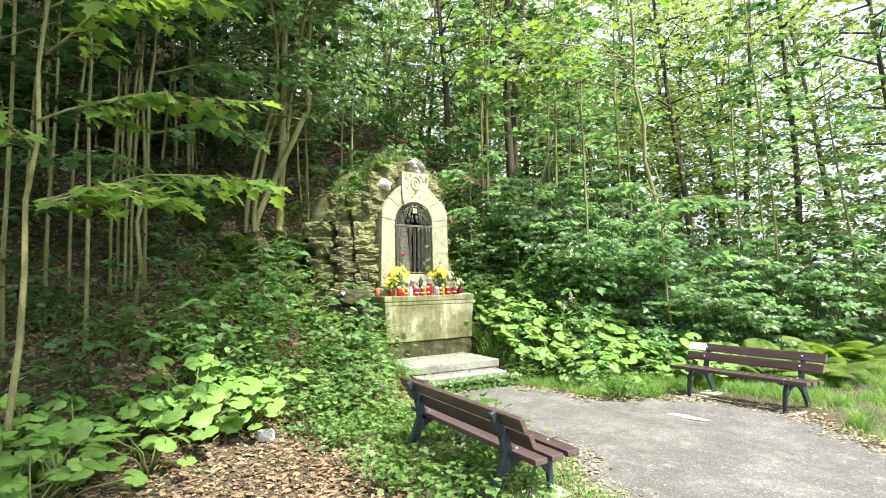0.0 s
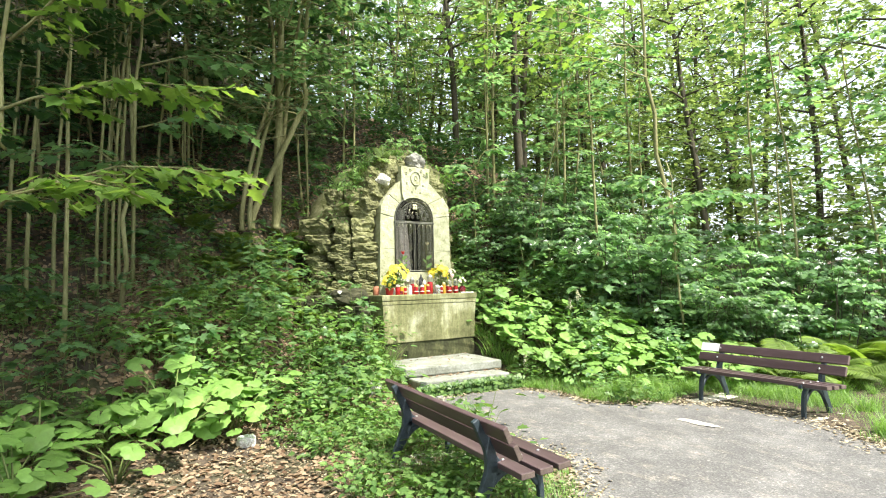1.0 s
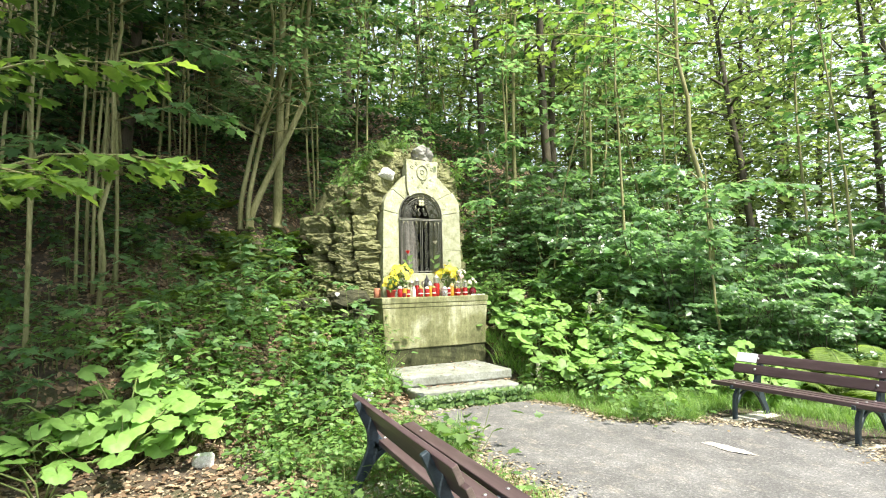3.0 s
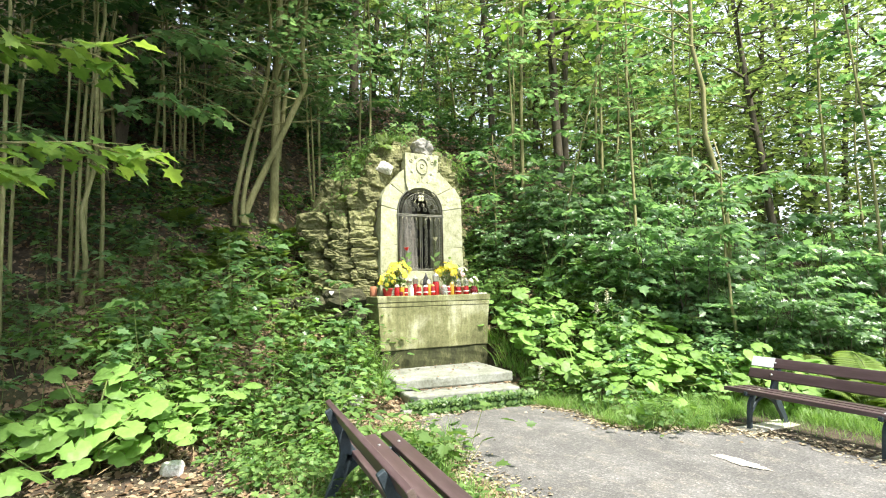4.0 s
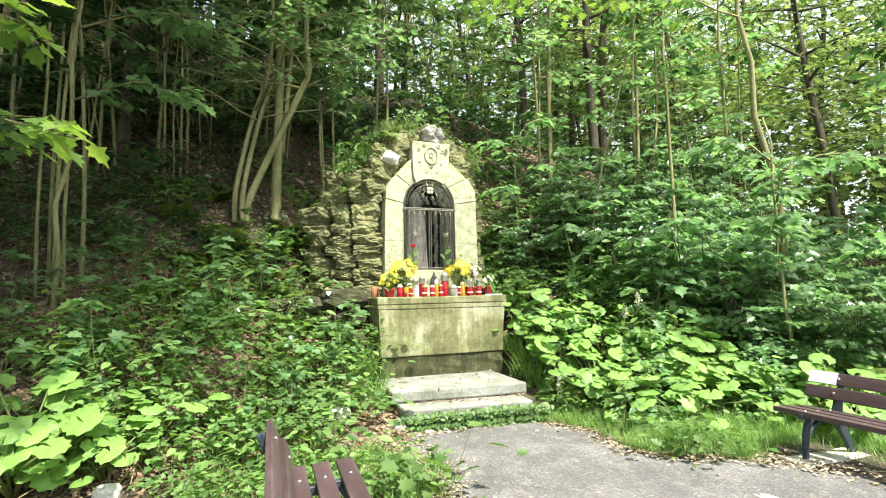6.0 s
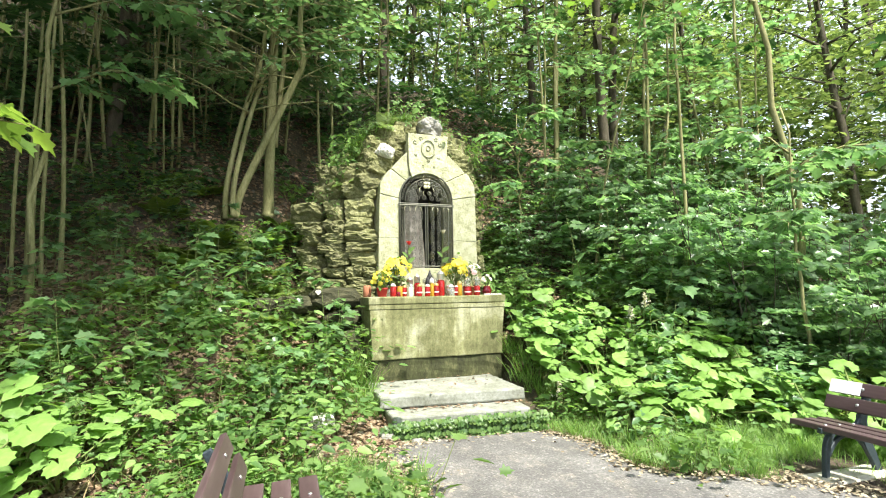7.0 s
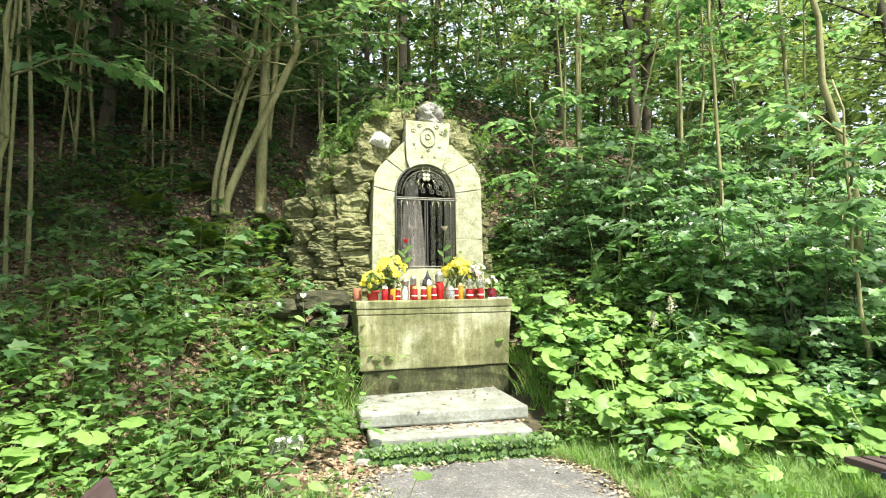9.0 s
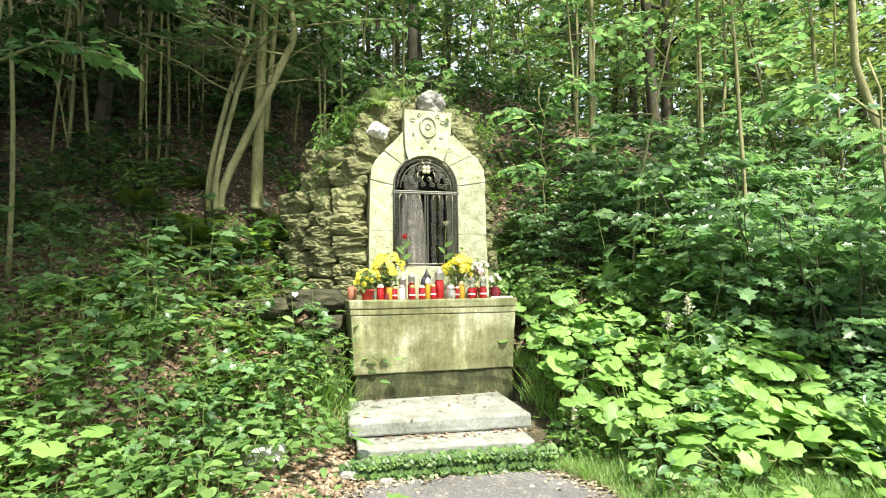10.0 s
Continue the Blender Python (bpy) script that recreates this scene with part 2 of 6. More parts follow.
def gravel_mat():
    m, nt, b = mat_new("fine_grey_gravel")
    big = noise_tex(nt, 1.5, 7, 0.72)
    fine = noise_tex(nt, 55, 6, 0.75)
    tc = nt.nodes.new("ShaderNodeTexCoord")
    vor = nd(nt, "ShaderNodeTexVoronoi", Scale=70.0)
    nt.links.new(tc.outputs["Object"], vor.inputs["Vector"])
    col = ramp(nt, big.outputs[0], [(0.28, (0.085, 0.082, 0.078)), (0.5, (0.125, 0.122, 0.116)), (0.72, (0.21, 0.205, 0.195))]).outputs[0]
    dust = noise_tex(nt, 4.5, 8, 0.8, (1, 0.55, 1))
    col = mix(nt, ramp(nt, dust.outputs[0], [(0.52, (0, 0, 0)), (0.70, (0.75, 0.75, 0.75))]).outputs[0], col, (0.27, 0.245, 0.205))
    col = mix(nt, 0.75, col, ramp(nt, fine.outputs[0], [(0.3, (0.45, 0.45, 0.45)), (0.55, (1.0, 1.0, 1.0)), (0.72, (1.9, 1.9, 1.85))]).outputs[0], 'MULTIPLY')
    hs = nt.nodes.new("ShaderNodeSeparateColor")
    nt.links.new(vor.outputs["Color"], hs.inputs[0])
    col = mix(nt, 0.5, col, ramp(nt, hs.outputs[0], [(0.0, (0.6, 0.6, 0.6)), (0.85, (1.1, 1.1, 1.1)), (1.0, (2.2, 2.2, 2.1))]).outputs[0], 'MULTIPLY')
    nt.links.new(col, b.inputs["Base Color"])
    b.inputs["Roughness"].default_value = 0.9
    bump(nt, b, vor.outputs["Distance"], 0.5, 0.01)
    return m


GRAVEL = gravel_mat()


def soil_mat():
    """Forest floor: dark humus, pale rotted leaves, with green where moss and grass grow."""
    m, nt, b = mat_new("forest_soil")
    big = noise_tex(nt, 0.9, 5, 0.6)
    mid = noise_tex(nt, 9, 6, 0.7)
    fine = noise_tex(nt, 60, 5, 0.7)
    col = ramp(nt, mid.outputs[0], [(0.3, (0.026, 0.020, 0.013)), (0.5, (0.062, 0.046, 0.030)), (0.7, (0.15, 0.115, 0.078))]).outputs[0]
    col = mix(nt, ramp(nt, big.outputs[0], [(0.5, (0, 0, 0)), (0.7, (0.5, 0.5, 0.5))]).outputs[0], col, (0.085, 0.11, 0.035))
    col = mix(nt, 0.5, col, ramp(nt, fine.outputs[0], [(0.3, (0.4, 0.4, 0.4)), (0.65, (1.5, 1.45, 1.4))]).outputs[0], 'MULTIPLY')
    nt.links.new(col, b.inputs["Base Color"])
    b.inputs["Roughness"].default_value = 0.95
    bump(nt, b, fine.outputs[0], 0.8, 0.02)
    return m


SOIL = soil_mat()

# ---- mesh tools ----
class Geo:
    """Verts and faces of one mesh, gathered piece by piece."""
    def __init__(self):
        self.v, self.f = [], []

    def add(self, verts, faces):
        o = len(self.v)
        self.v += [tuple(p) for p in verts]
        self.f += [[i + o for i in f] for f in faces]
        return self

    def tube(self, pts, radii, sides=6, closed=False, flat=(1, 1)):
        pts = [Vector(p) for p in pts]
        n = len(pts)
        verts, faces = [], []
        side = None
        for i, p in enumerate(pts):
            a, c = pts[i - 1] if (i or closed) else p, pts[(i + 1) % n] if (i < n - 1 or closed) else p
            d = (c - a).normalized()
            if side is None:
                side = d.orthogonal().normalized()
            side = (side - d * side.dot(d)).normalized()
            up = d.cross(side)
            r = radii[i] if hasattr(radii, "__len__") else radii
            for k in range(sides):
                w = 2 * math.pi * k / sides
                verts.append(p + side * (r * flat[0] * math.cos(w)) + up * (r * flat[1] * math.sin(w)))
        for i in range(n if closed else n - 1):
            j = (i + 1) % n
            for k in range(sides):
                q = (k + 1) % sides
                faces.append([i * sides + k, i * sides + q, j * sides + q, j * sides + k])
        if not closed:
            faces.append(list(range(sides))[::-1])
            faces.append([(n - 1) * sides + k for k in range(sides)])
        return self.add(verts, faces)

    def lathe(self, prof, sides=16, at=(0, 0, 0), caps=True):
        verts = [(at[0] + r * math.cos(2 * math.pi * k / sides), at[1] + r * math.sin(2 * math.pi * k / sides), at[2] + z) for r, z in prof for k in range(sides)]
        faces = [[i * sides + k, i * sides + (k + 1) % sides, (i + 1) * sides + (k + 1) % sides, (i + 1) * sides + k] for i in range(len(prof) - 1) for k in range(sides)]
        if caps:
            faces.append(list(range(sides))[::-1])
            faces.append([(len(prof) - 1) * sides + k for k in range(sides)])
        return self.add(verts, faces)

    def mesh(self, name, material, smooth=False):
        me = bpy.data.meshes.new(name)
        me.from_pydata(self.v, [], self.f)
        me.materials.append(material)
        if smooth:
            me.shade_smooth()
        return me


def bm_mesh(name, bm, material, smooth=False):
    me = bpy.data.meshes.new(name)
    bmesh.ops.recalc_face_normals(bm, faces=bm.faces)
    bm.to_mesh(me)
    bm.free()
    me.materials.append(material)
    if smooth:
        me.shade_smooth()
    return me


def part(name, me, parent, label=""):
    ob = new(name, me)
    ob.parent = parent
    if label:
        ob["label"] = label
    return ob


def thing(name, label, category, m=None, group="", kind="", data=None):
    ob = new(name, data)
    if m is not None:
        ob.matrix_basis = m
    return tagged(ob, label, category, group, kind)


def block(x0, x1, y0, y1, z0, z1, bevel=0.01, seg=2):
    bm = bmesh.new()
    bmesh.ops.create_cube(bm, size=1.0)
    for v in bm.verts:
        v.co = Vector(((x0 + x1) / 2 + v.co.x * (x1 - x0), (y0 + y1) / 2 + v.co.y * (y1 - y0), (z0 + z1) / 2 + v.co.z * (z1 - z0)))
    if bevel:
        bmesh.ops.bevel(bm, geom=list(bm.edges), offset=bevel, segments=seg, affect='EDGES', profile=0.5)
    return bm


def roughen(bm, cuts, amount, scale, seed=0.0):
    """Cuts a block finer and wears it unevenly."""
    bmesh.ops.subdivide_edges(bm, edges=list(bm.edges), cuts=cuts, use_grid_fill=True)
    bm.normal_update()
    for v in bm.verts:
        v.co += v.normal * amount * noise.fractal(v.co * scale + Vector((seed, seed * 1.7, 0)), 1.0, 2.0, 4)
    return bm


def leaf_mesh(name, tpl, P, D, N, S, material):
    """One mesh of many leaves: place, direction, normal and size of each."""
    V, F = tpl
    P, D, N, S = (np.asarray(a, float) for a in (P, D, N, S))
    D = D / np.linalg.norm(D, axis=1, keepdims=True)
    X = np.cross(D, N)
    X /= np.linalg.norm(X, axis=1, keepdims=True) + 1e-9
    N = np.cross(X, D)
    n, k = len(P), len(V)
    verts = P[:, None] + S[:, None, None] * (V[None, :, 0, None] * X[:, None] + V[None, :, 1, None] * D[:, None] + V[None, :, 2, None] * N[:, None])
    flat = np.concatenate([np.asarray(f) for f in F])
    loops = (flat[None] + (np.arange(n) * k)[:, None]).ravel()
    tot = np.tile([len(f) for f in F], n)
    me = bpy.data.meshes.new(name)
    me.vertices.add(n * k)
    me.vertices.foreach_set("co", verts.ravel())
    me.loops.add(len(loops))
    me.loops.foreach_set("vertex_index", loops.astype(np.int32))
    me.polygons.add(len(tot))
    me.polygons.foreach_set("loop_start", np.concatenate([[0], np.cumsum(tot)[:-1]]).astype(np.int32))
    me.update(calc_edges=True)
    me.materials.append(material)
    return me


def half_leaf(half, fold=0.15, droop=0.18):
    """A leaf from the outline of its right half: two halves folded at the midrib."""
    k = len(half)
    V = [(x, y, fold * abs(x) - droop * y * y) for x, y in half] + [(-x, y, fold * abs(x) - droop * y * y) for x, y in half[1:-1]]
    left = [0] + list(range(k, 2 * k - 2)) + [k - 1]
    return np.array(V), [list(range(k)), left[::-1]]


MAPLE = half_leaf([(0, 0), (0.26, -0.08), (0.25, 0.14), (0.56, 0.32), (0.29, 0.44), (0.33, 0.68), (0.12, 0.72), (0, 1)])
OVAL = half_leaf([(0, 0), (0.24, 0.22), (0.27, 0.5), (0.15, 0.8), (0, 1)])
DIAMOND = half_leaf([(0, 0), (0.32, 0.42), (0, 1)])
BLADE = (np.array([(-0.012, 0, 0), (0.012, 0, 0), (0.010, 0.55, -0.05), (-0.010, 0.55, -0.05), (0, 1, -0.26)]), [[0, 1, 2, 3], [3, 2, 4]])
PINNA = half_leaf([(0, 0), (0.085, 0.12), (0.055, 0.7), (0, 1)], 0.1, 0.25)


def round_leaf(lobes=18, seed=3):
    """A broad kidney-shaped leaf, notched at the stalk, with a wavy toothed edge."""
    rng = random.Random(seed)
    V, F = [(0, 0, 0)], []
    rings = ((0.55, 0.06), (1.0, -0.02))
    for s, z in rings:
        for i in range(lobes + 1):
            w = -math.pi / 2 + 0.28 + (2 * math.pi - 0.56) * i / lobes
            r = 0.5 * s * (1.0 + (0.06 * (-1) ** i + rng.uniform(-0.05, 0.05) if s == 1 else 0))
            V.append((r * math.cos(w) * 1.05, r * math.sin(w), z * (1 + 0.6 * math.sin(3 * w)) + rng.uniform(-0.02, 0.02)))
    m = lobes + 1
    for i in range(lobes):
        F.append([0, 1 + i, 2 + i])
        F.append([1 + i, 1 + m + i, 2 + m + i, 2 + i])
    return np.array(V), F


ROUND = round_leaf()

# ---- ground ----
PROFILE = np.array([(-50, 0.0), (0, 0.02), (0.9, 0.22), (1.8, 0.82), (3.1, 1.45), (3.9, 2.15), (4.3, 2.65), (5.1, 3.25), (8.0, 5.4), (14, 9.6), (24, 15.5), (60, 22.0), (400, 26)])
FOOT = np.array([(-200, -3.4), (-9, -3.2), (-5, -2.35), (-3.5, -2.3), (-1.6, -1.75), (-1.0, -1.35), (0.9, -1.35), (1.6, -2.1), (2.6, -2.6), (5.0, -2.2), (9.0, -1.0), (200, 6.0)])
CAP = np.array([(-200, 40.0), (-12, 22.0), (-4, 14.0), (0, 8.6), (4.5, 6.2), (8, 4.8), (14, 3.2), (30, 2.2), (200, 2.0)])


def height(x, y):
    """The ground's height: level by the path, a steep bank behind, lower towards +x."""
    x, y = np.asarray(x, float), np.asarray(y, float)
    s = y - np.interp(x, FOOT[:, 0], FOOT[:, 1])
    h = np.interp(s, PROFILE[:, 0], PROFILE[:, 1])
    cap = np.interp(x, CAP[:, 0], CAP[:, 1])
    h = -0.6 * np.logaddexp(-h / 0.6, -cap / 0.6) + 0.6 * np.logaddexp(0 * h, -cap / 0.6)
    bank = np.clip(s / 2.0, 0, 1)
    h = h + bank * (0.10 * np.sin(1.3 * x + 0.7 * y) * np.sin(1.1 * y - 0.4 * x) + 0.05 * np.sin(3.1 * x + 1.0) * np.sin(2.7 * y))
    well = (np.abs(x) < 0.95) & (y < 1.7)
    h = np.where(well, np.minimum(h, np.where(y < -0.95 - 0.087 * x, 0.0, 0.27)), h)
    away = np.clip((np.hypot(x, y + 3) - 14) / 30, 0, 1)
    return h + 0.012 * np.sin(2.3 * x) * np.sin(1.9 * y + 1) * (1 - bank) + away * 0.4 * np.sin(0.11 * x) * np.sin(0.13 * y)


def hz(x, y):
    return float(height(x, y))


def make_ground():
    u = np.linspace(-1, 1, 301)
    gx = 0.0 + 11 * np.sinh(5.2 * u) / np.sinh(5.2) * 40 + 9 * u * (1 - np.abs(u))
    gy = -1.5 + 11 * np.sinh(5.2 * u) / np.sinh(5.2) * 40 + 9 * u * (1 - np.abs(u))
    X, Y = np.meshgrid(gx, gy, indexing="ij")
    Z = height(X, Y)
    n = len(u)
    V = np.stack([X, Y, Z], -1).reshape(-1, 3)
    i = np.arange(n - 1)
    A = (i[:, None] * n + i[None]).ravel()
    F = np.stack([A, A + n, A + n + 1, A + 1], 1)
    me = bpy.data.meshes.new("ground")
    me.from_pydata(V.tolist(), [], F.tolist())
    me.materials.append(SOIL)
    me.shade_smooth()
    return tagged(new("ground", me), "brown forest floor rising steeply behind the shrine", "ground", kind="structure")


make_ground()

EDGE = [(-0.75, -1.28), (-1.2, -1.6), (-1.13, -2.5), (-1.37, -3.16), (-1.4, -4.25), (-1.85, -4.75), (-2.1, -5.6), (-3.6, -7.2), (-7.0, -11.5), (-2.0, -14.0), (2.2, -10.5), (1.0, -7.2),
        (0.95, -5.9), (1.62, -4.9), (1.68, -3.95), (1.42, -3.5), (0.9, -3.1), (0.62, -2.75), (0.78, -1.97), (0.52, -1.27), (-0.1, -1.22)]


def inside(x, y, poly):
    hit = False
    for (ax, ay), (bx, by) in zip(poly, poly[1:] + poly[:1]):
        if (ay > y) != (by > y) and x < (bx - ax) * (y - ay) / (by - ay) + ax:
            hit = not hit
    return hit


def make_gravel():
    rng = random.Random(5)
    ring = []
    for (ax, ay), (bx, by) in zip(EDGE, EDGE[1:] + EDGE[:1]):
        k = max(2, int(math.hypot(bx - ax, by - ay) / 0.12))
        for i in range(k):
            ring.append((ax + (bx - ax) * i / k + rng.uniform(-0.035, 0.035), ay + (by - ay) * i / k + rng.uniform(-0.035, 0.035)))
    bm = bmesh.new()
    vs = [bm.verts.new((x, y, 0)) for x, y in ring]
    f = bm.faces.new(vs)
    bmesh.ops.triangulate(bm, faces=[f])
    for _ in range(3):
        long_edges = [e for e in bm.edges if e.calc_length() > 0.35]
        bmesh.ops.subdivide_edges(bm, edges=long_edges, cuts=1)
        bmesh.ops.triangulate(bm, faces=list(bm.faces))
    for v in bm.verts:
        v.co.z = hz(v.co.x, v.co.y) + (0.002 if v.is_boundary else 0.022) + 0.004 * noise.noise(v.co * 3)
    me = bm_mesh("gravel_path", bm, GRAVEL, True)
    return tagged(new("gravel_path", me), "worn dark grey gravel forecourt of the shrine", "path", kind="structure")


make_gravel()

# ---- shrine ----
def slab_poly(name, outline, y0, y1, material, parent, bevel=0.006, wear=0.004, seed=0, label=""):
    """A dressed stone: an outline in x and z, from y0 back to y1, its edges rounded and worn."""
    bm = bmesh.new()
    vs = [bm.verts.new((x, y0, z)) for x, z in outline]
    f = bm.faces.new(vs)
    ext = bmesh.ops.extrude_face_region(bm, geom=[f])
    for v in ext["geom"]:
        if isinstance(v, bmesh.types.BMVert):
            v.co.y = y1
    bmesh.ops.bevel(bm, geom=list(bm.edges), offset=bevel, segments=2, affect='EDGES', profile=0.6)
    bmesh.ops.triangulate(bm, faces=[f for f in bm.faces if len(f.verts) > 4])
    for _ in range(2):
        bmesh.ops.subdivide_edges(bm, edges=[e for e in bm.edges if e.calc_length() > 0.09], cuts=1)
        bmesh.ops.triangulate(bm, faces=[f for f in bm.faces if len(f.verts) > 3])
    bm.normal_update()
    for v in bm.verts:
        v.co += v.normal * wear * 1.6 * noise.fractal(v.co * 9 + Vector((seed, 0, seed * 0.5)), 0.8, 2.0, 4)
    return part(name, bm_mesh(name, bm, material), parent, label)


def arc(cx, cz, r, a0, a1, n):
    return [(cx + r * math.cos(radians(a0 + (a1 - a0) * i / n)), cz + r * math.sin(radians(a0 + (a1 - a0) * i / n))) for i in range(n + 1)]


CX, SPRING, RAD = 0.05, 2.66, 0.365
TOP = 1.375


def make_shrine():
    s = thing("wayside_shrine", "arched niche of pale rough-hewn sandstone blocks with a carved keystone", "shrine", pose(0, 0, 0))
    y0, y1 = 0.60, 1.0
    L, R = CX - RAD, CX + RAD
    g = 0.001
    slab_poly("stone", [(-0.625, TOP), (L, TOP), (L, 2.14 - g), (-0.61, 2.14 - g)], y0, y1, SANDSTONE, s, seed=1)
    slab_poly("stone", [(-0.61, 2.14 + g), (L, 2.14 + g), (L, 2.66), (-0.595, 2.72)], y0, y1, SANDSTONE, s, seed=2)
    a = arc(CX, SPRING, RAD, 176, 138, 6)
    slab_poly("stone", [(-0.595, 2.73), (L, 2.67)] + a + [(-0.44, 3.06), (-0.52, 2.98), (-0.585, 2.85)], y0, y1, SANDSTONE, s, seed=3)
    a = arc(CX, SPRING, RAD, 136.5, 125.5, 3)
    slab_poly("stone", a + [(-0.205, 3.10), (-0.215, 3.30), (-0.43, 3.065)], y0, y1, SANDSTONE, s, seed=4)
    key = slab_poly("keystone", arc(CX, SPRING, RAD, 124.5, 57, 8) + [(0.31, 3.10), (0.35, 3.30), (0.365, 3.55), (-0.205, 3.56), (-0.205, 3.28), (-0.195, 3.08)], y0 - 0.035, y1, SANDSTONE, s, seed=5, label="pale keystone with a carved oval shield and flowers")
    a = arc(CX, SPRING, RAD, 56, 44, 3)
    slab_poly("stone", a + [(0.64, 3.075), (0.40, 3.30), (0.36, 3.29), (0.32, 3.10)], y0 + 0.02, y1, SANDSTONE, s, seed=6)
    a = arc(CX, SPRING, RAD, 42.5, 4, 6)
    slab_poly("stone", a + [(R, 2.69), (0.785, 2.75), (0.775, 2.90), (0.655, 3.07)], y0, y1, SANDSTONE, s, seed=7)
    slab_poly("stone", [(R, 2.11 + g), (0.79, 2.11 + g), (0.785, 2.74), (R, 2.68)], y0, y1, SANDSTONE, s, seed=8)
    slab_poly("stone", [(R, TOP), (0.815, TOP), (0.79, 2.11 - g), (R, 2.11 - g)], y0, y1, SANDSTONE, s, seed=9)
    slab_poly("sill", [(L + 0.004, TOP), (R - 0.004, TOP), (R - 0.004, 1.74), (L + 0.004, 1.74)], y0 - 0.02, 1.30, SANDSTONE, s, seed=10)
    # the oval shield and the flowers carved round it
    ring = Geo()
    ring.tube([(0.075 + 0.095 * math.cos(w), y0 - 0.04, 3.36 + 0.118 * math.sin(w)) for w in np.linspace(0, 2 * math.pi, 24, endpoint=False)], 0.012, 6, True)
    part("carved_oval", ring.mesh("carved_oval", SANDSTONE, True), key)
    boss = Geo()
    boss.tube([(0.075 + 0.028 * math.cos(w) * (1 + .3 * math.cos(3 * w)), y0 - 0.038, 3.37 + 0.035 * math.sin(w)) for w in np.linspace(0, 2 * math.pi, 18, endpoint=False)], 0.01, 5, True)
    part("carved_emblem", boss.mesh("carved_emblem", SANDSTONE, True), key)
    for x, z, r in ((-0.11, 3.44, 0.03), (0.255, 3.43, 0.03), (0.19, 3.50, 0.028), (-0.03, 3.50, 0.026), (-0.10, 3.27, 0.02), (0.08, 3.20, 0.022), (0.23, 3.25, 0.02), (0.0, 3.12, 0.016), (0.16, 3.12, 0.016)):
        fl = Geo()
        for k in range(5):
            w = k * 1.257 + x * 9
            fl.lathe([(0.001, 0.012), (r * 0.4, 0.010), (r * 0.5, 0.0)], 6, (0, 0, 0))
            fl.v[-18:] = [(x + r * 0.7 * math.cos(w) + p[0], y0 - 0.034 - p[2], z + r * 0.7 * math.sin(w) + p[1]) for p in fl.v[-18:]]
        part("carved_flower", fl.mesh("carved_flower", SANDSTONE, True), key)
    # the chamber behind the grille, its shade painted in as near black
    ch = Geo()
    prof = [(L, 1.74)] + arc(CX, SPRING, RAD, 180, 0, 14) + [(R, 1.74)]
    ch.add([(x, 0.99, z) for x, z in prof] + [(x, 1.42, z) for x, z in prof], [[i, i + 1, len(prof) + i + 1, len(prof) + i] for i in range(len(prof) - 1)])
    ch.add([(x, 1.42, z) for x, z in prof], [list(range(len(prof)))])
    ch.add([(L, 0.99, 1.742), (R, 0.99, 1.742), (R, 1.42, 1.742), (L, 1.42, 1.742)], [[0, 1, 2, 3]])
    part("niche_lining", ch.mesh("niche_lining", NICHE), s, "interior of the niche, coloured near black for its shade")
    cap = bmesh.new()
    bmesh.ops.create_icosphere(cap, subdivisions=4, radius=1)
    for v in cap.verts:
        v.co = v.co.lerp(v.co / max(abs(v.co.x), abs(v.co.y), abs(v.co.z)), 0.55) * (1 + 0.25 * noise.fractal(v.co * 1.6, 1.0, 2.0, 4))
        v.co = Vector((0.15 + (0.165 - 0.03 * v.co.z) * v.co.x, 0.80 + 0.2 * v.co.y, 3.69 + 0.125 * v.co.z)) + 0.035 * Vector((noise.noise(v.co * 1.7), noise.noise(v.co * 1.7 + Vector((5, 0, 0))), noise.noise(v.co * 1.7 + Vector((0, 5, 0)))))
    part("capstone", bm_mesh("capstone", cap, GREY_ROCK), s, "rough grey capstone")
    return s


make_shrine()


def spiral(x, z, r, turns, flip, start, y, n=16):
    return [(x + flip * r * (1 - 0.8 * t) * math.cos(start + turns * 2 * math.pi * t), y, z + r * (1 - 0.8 * t) * math.sin(start + turns * 2 * math.pi * t)) for t in np.linspace(0, 1, n)]


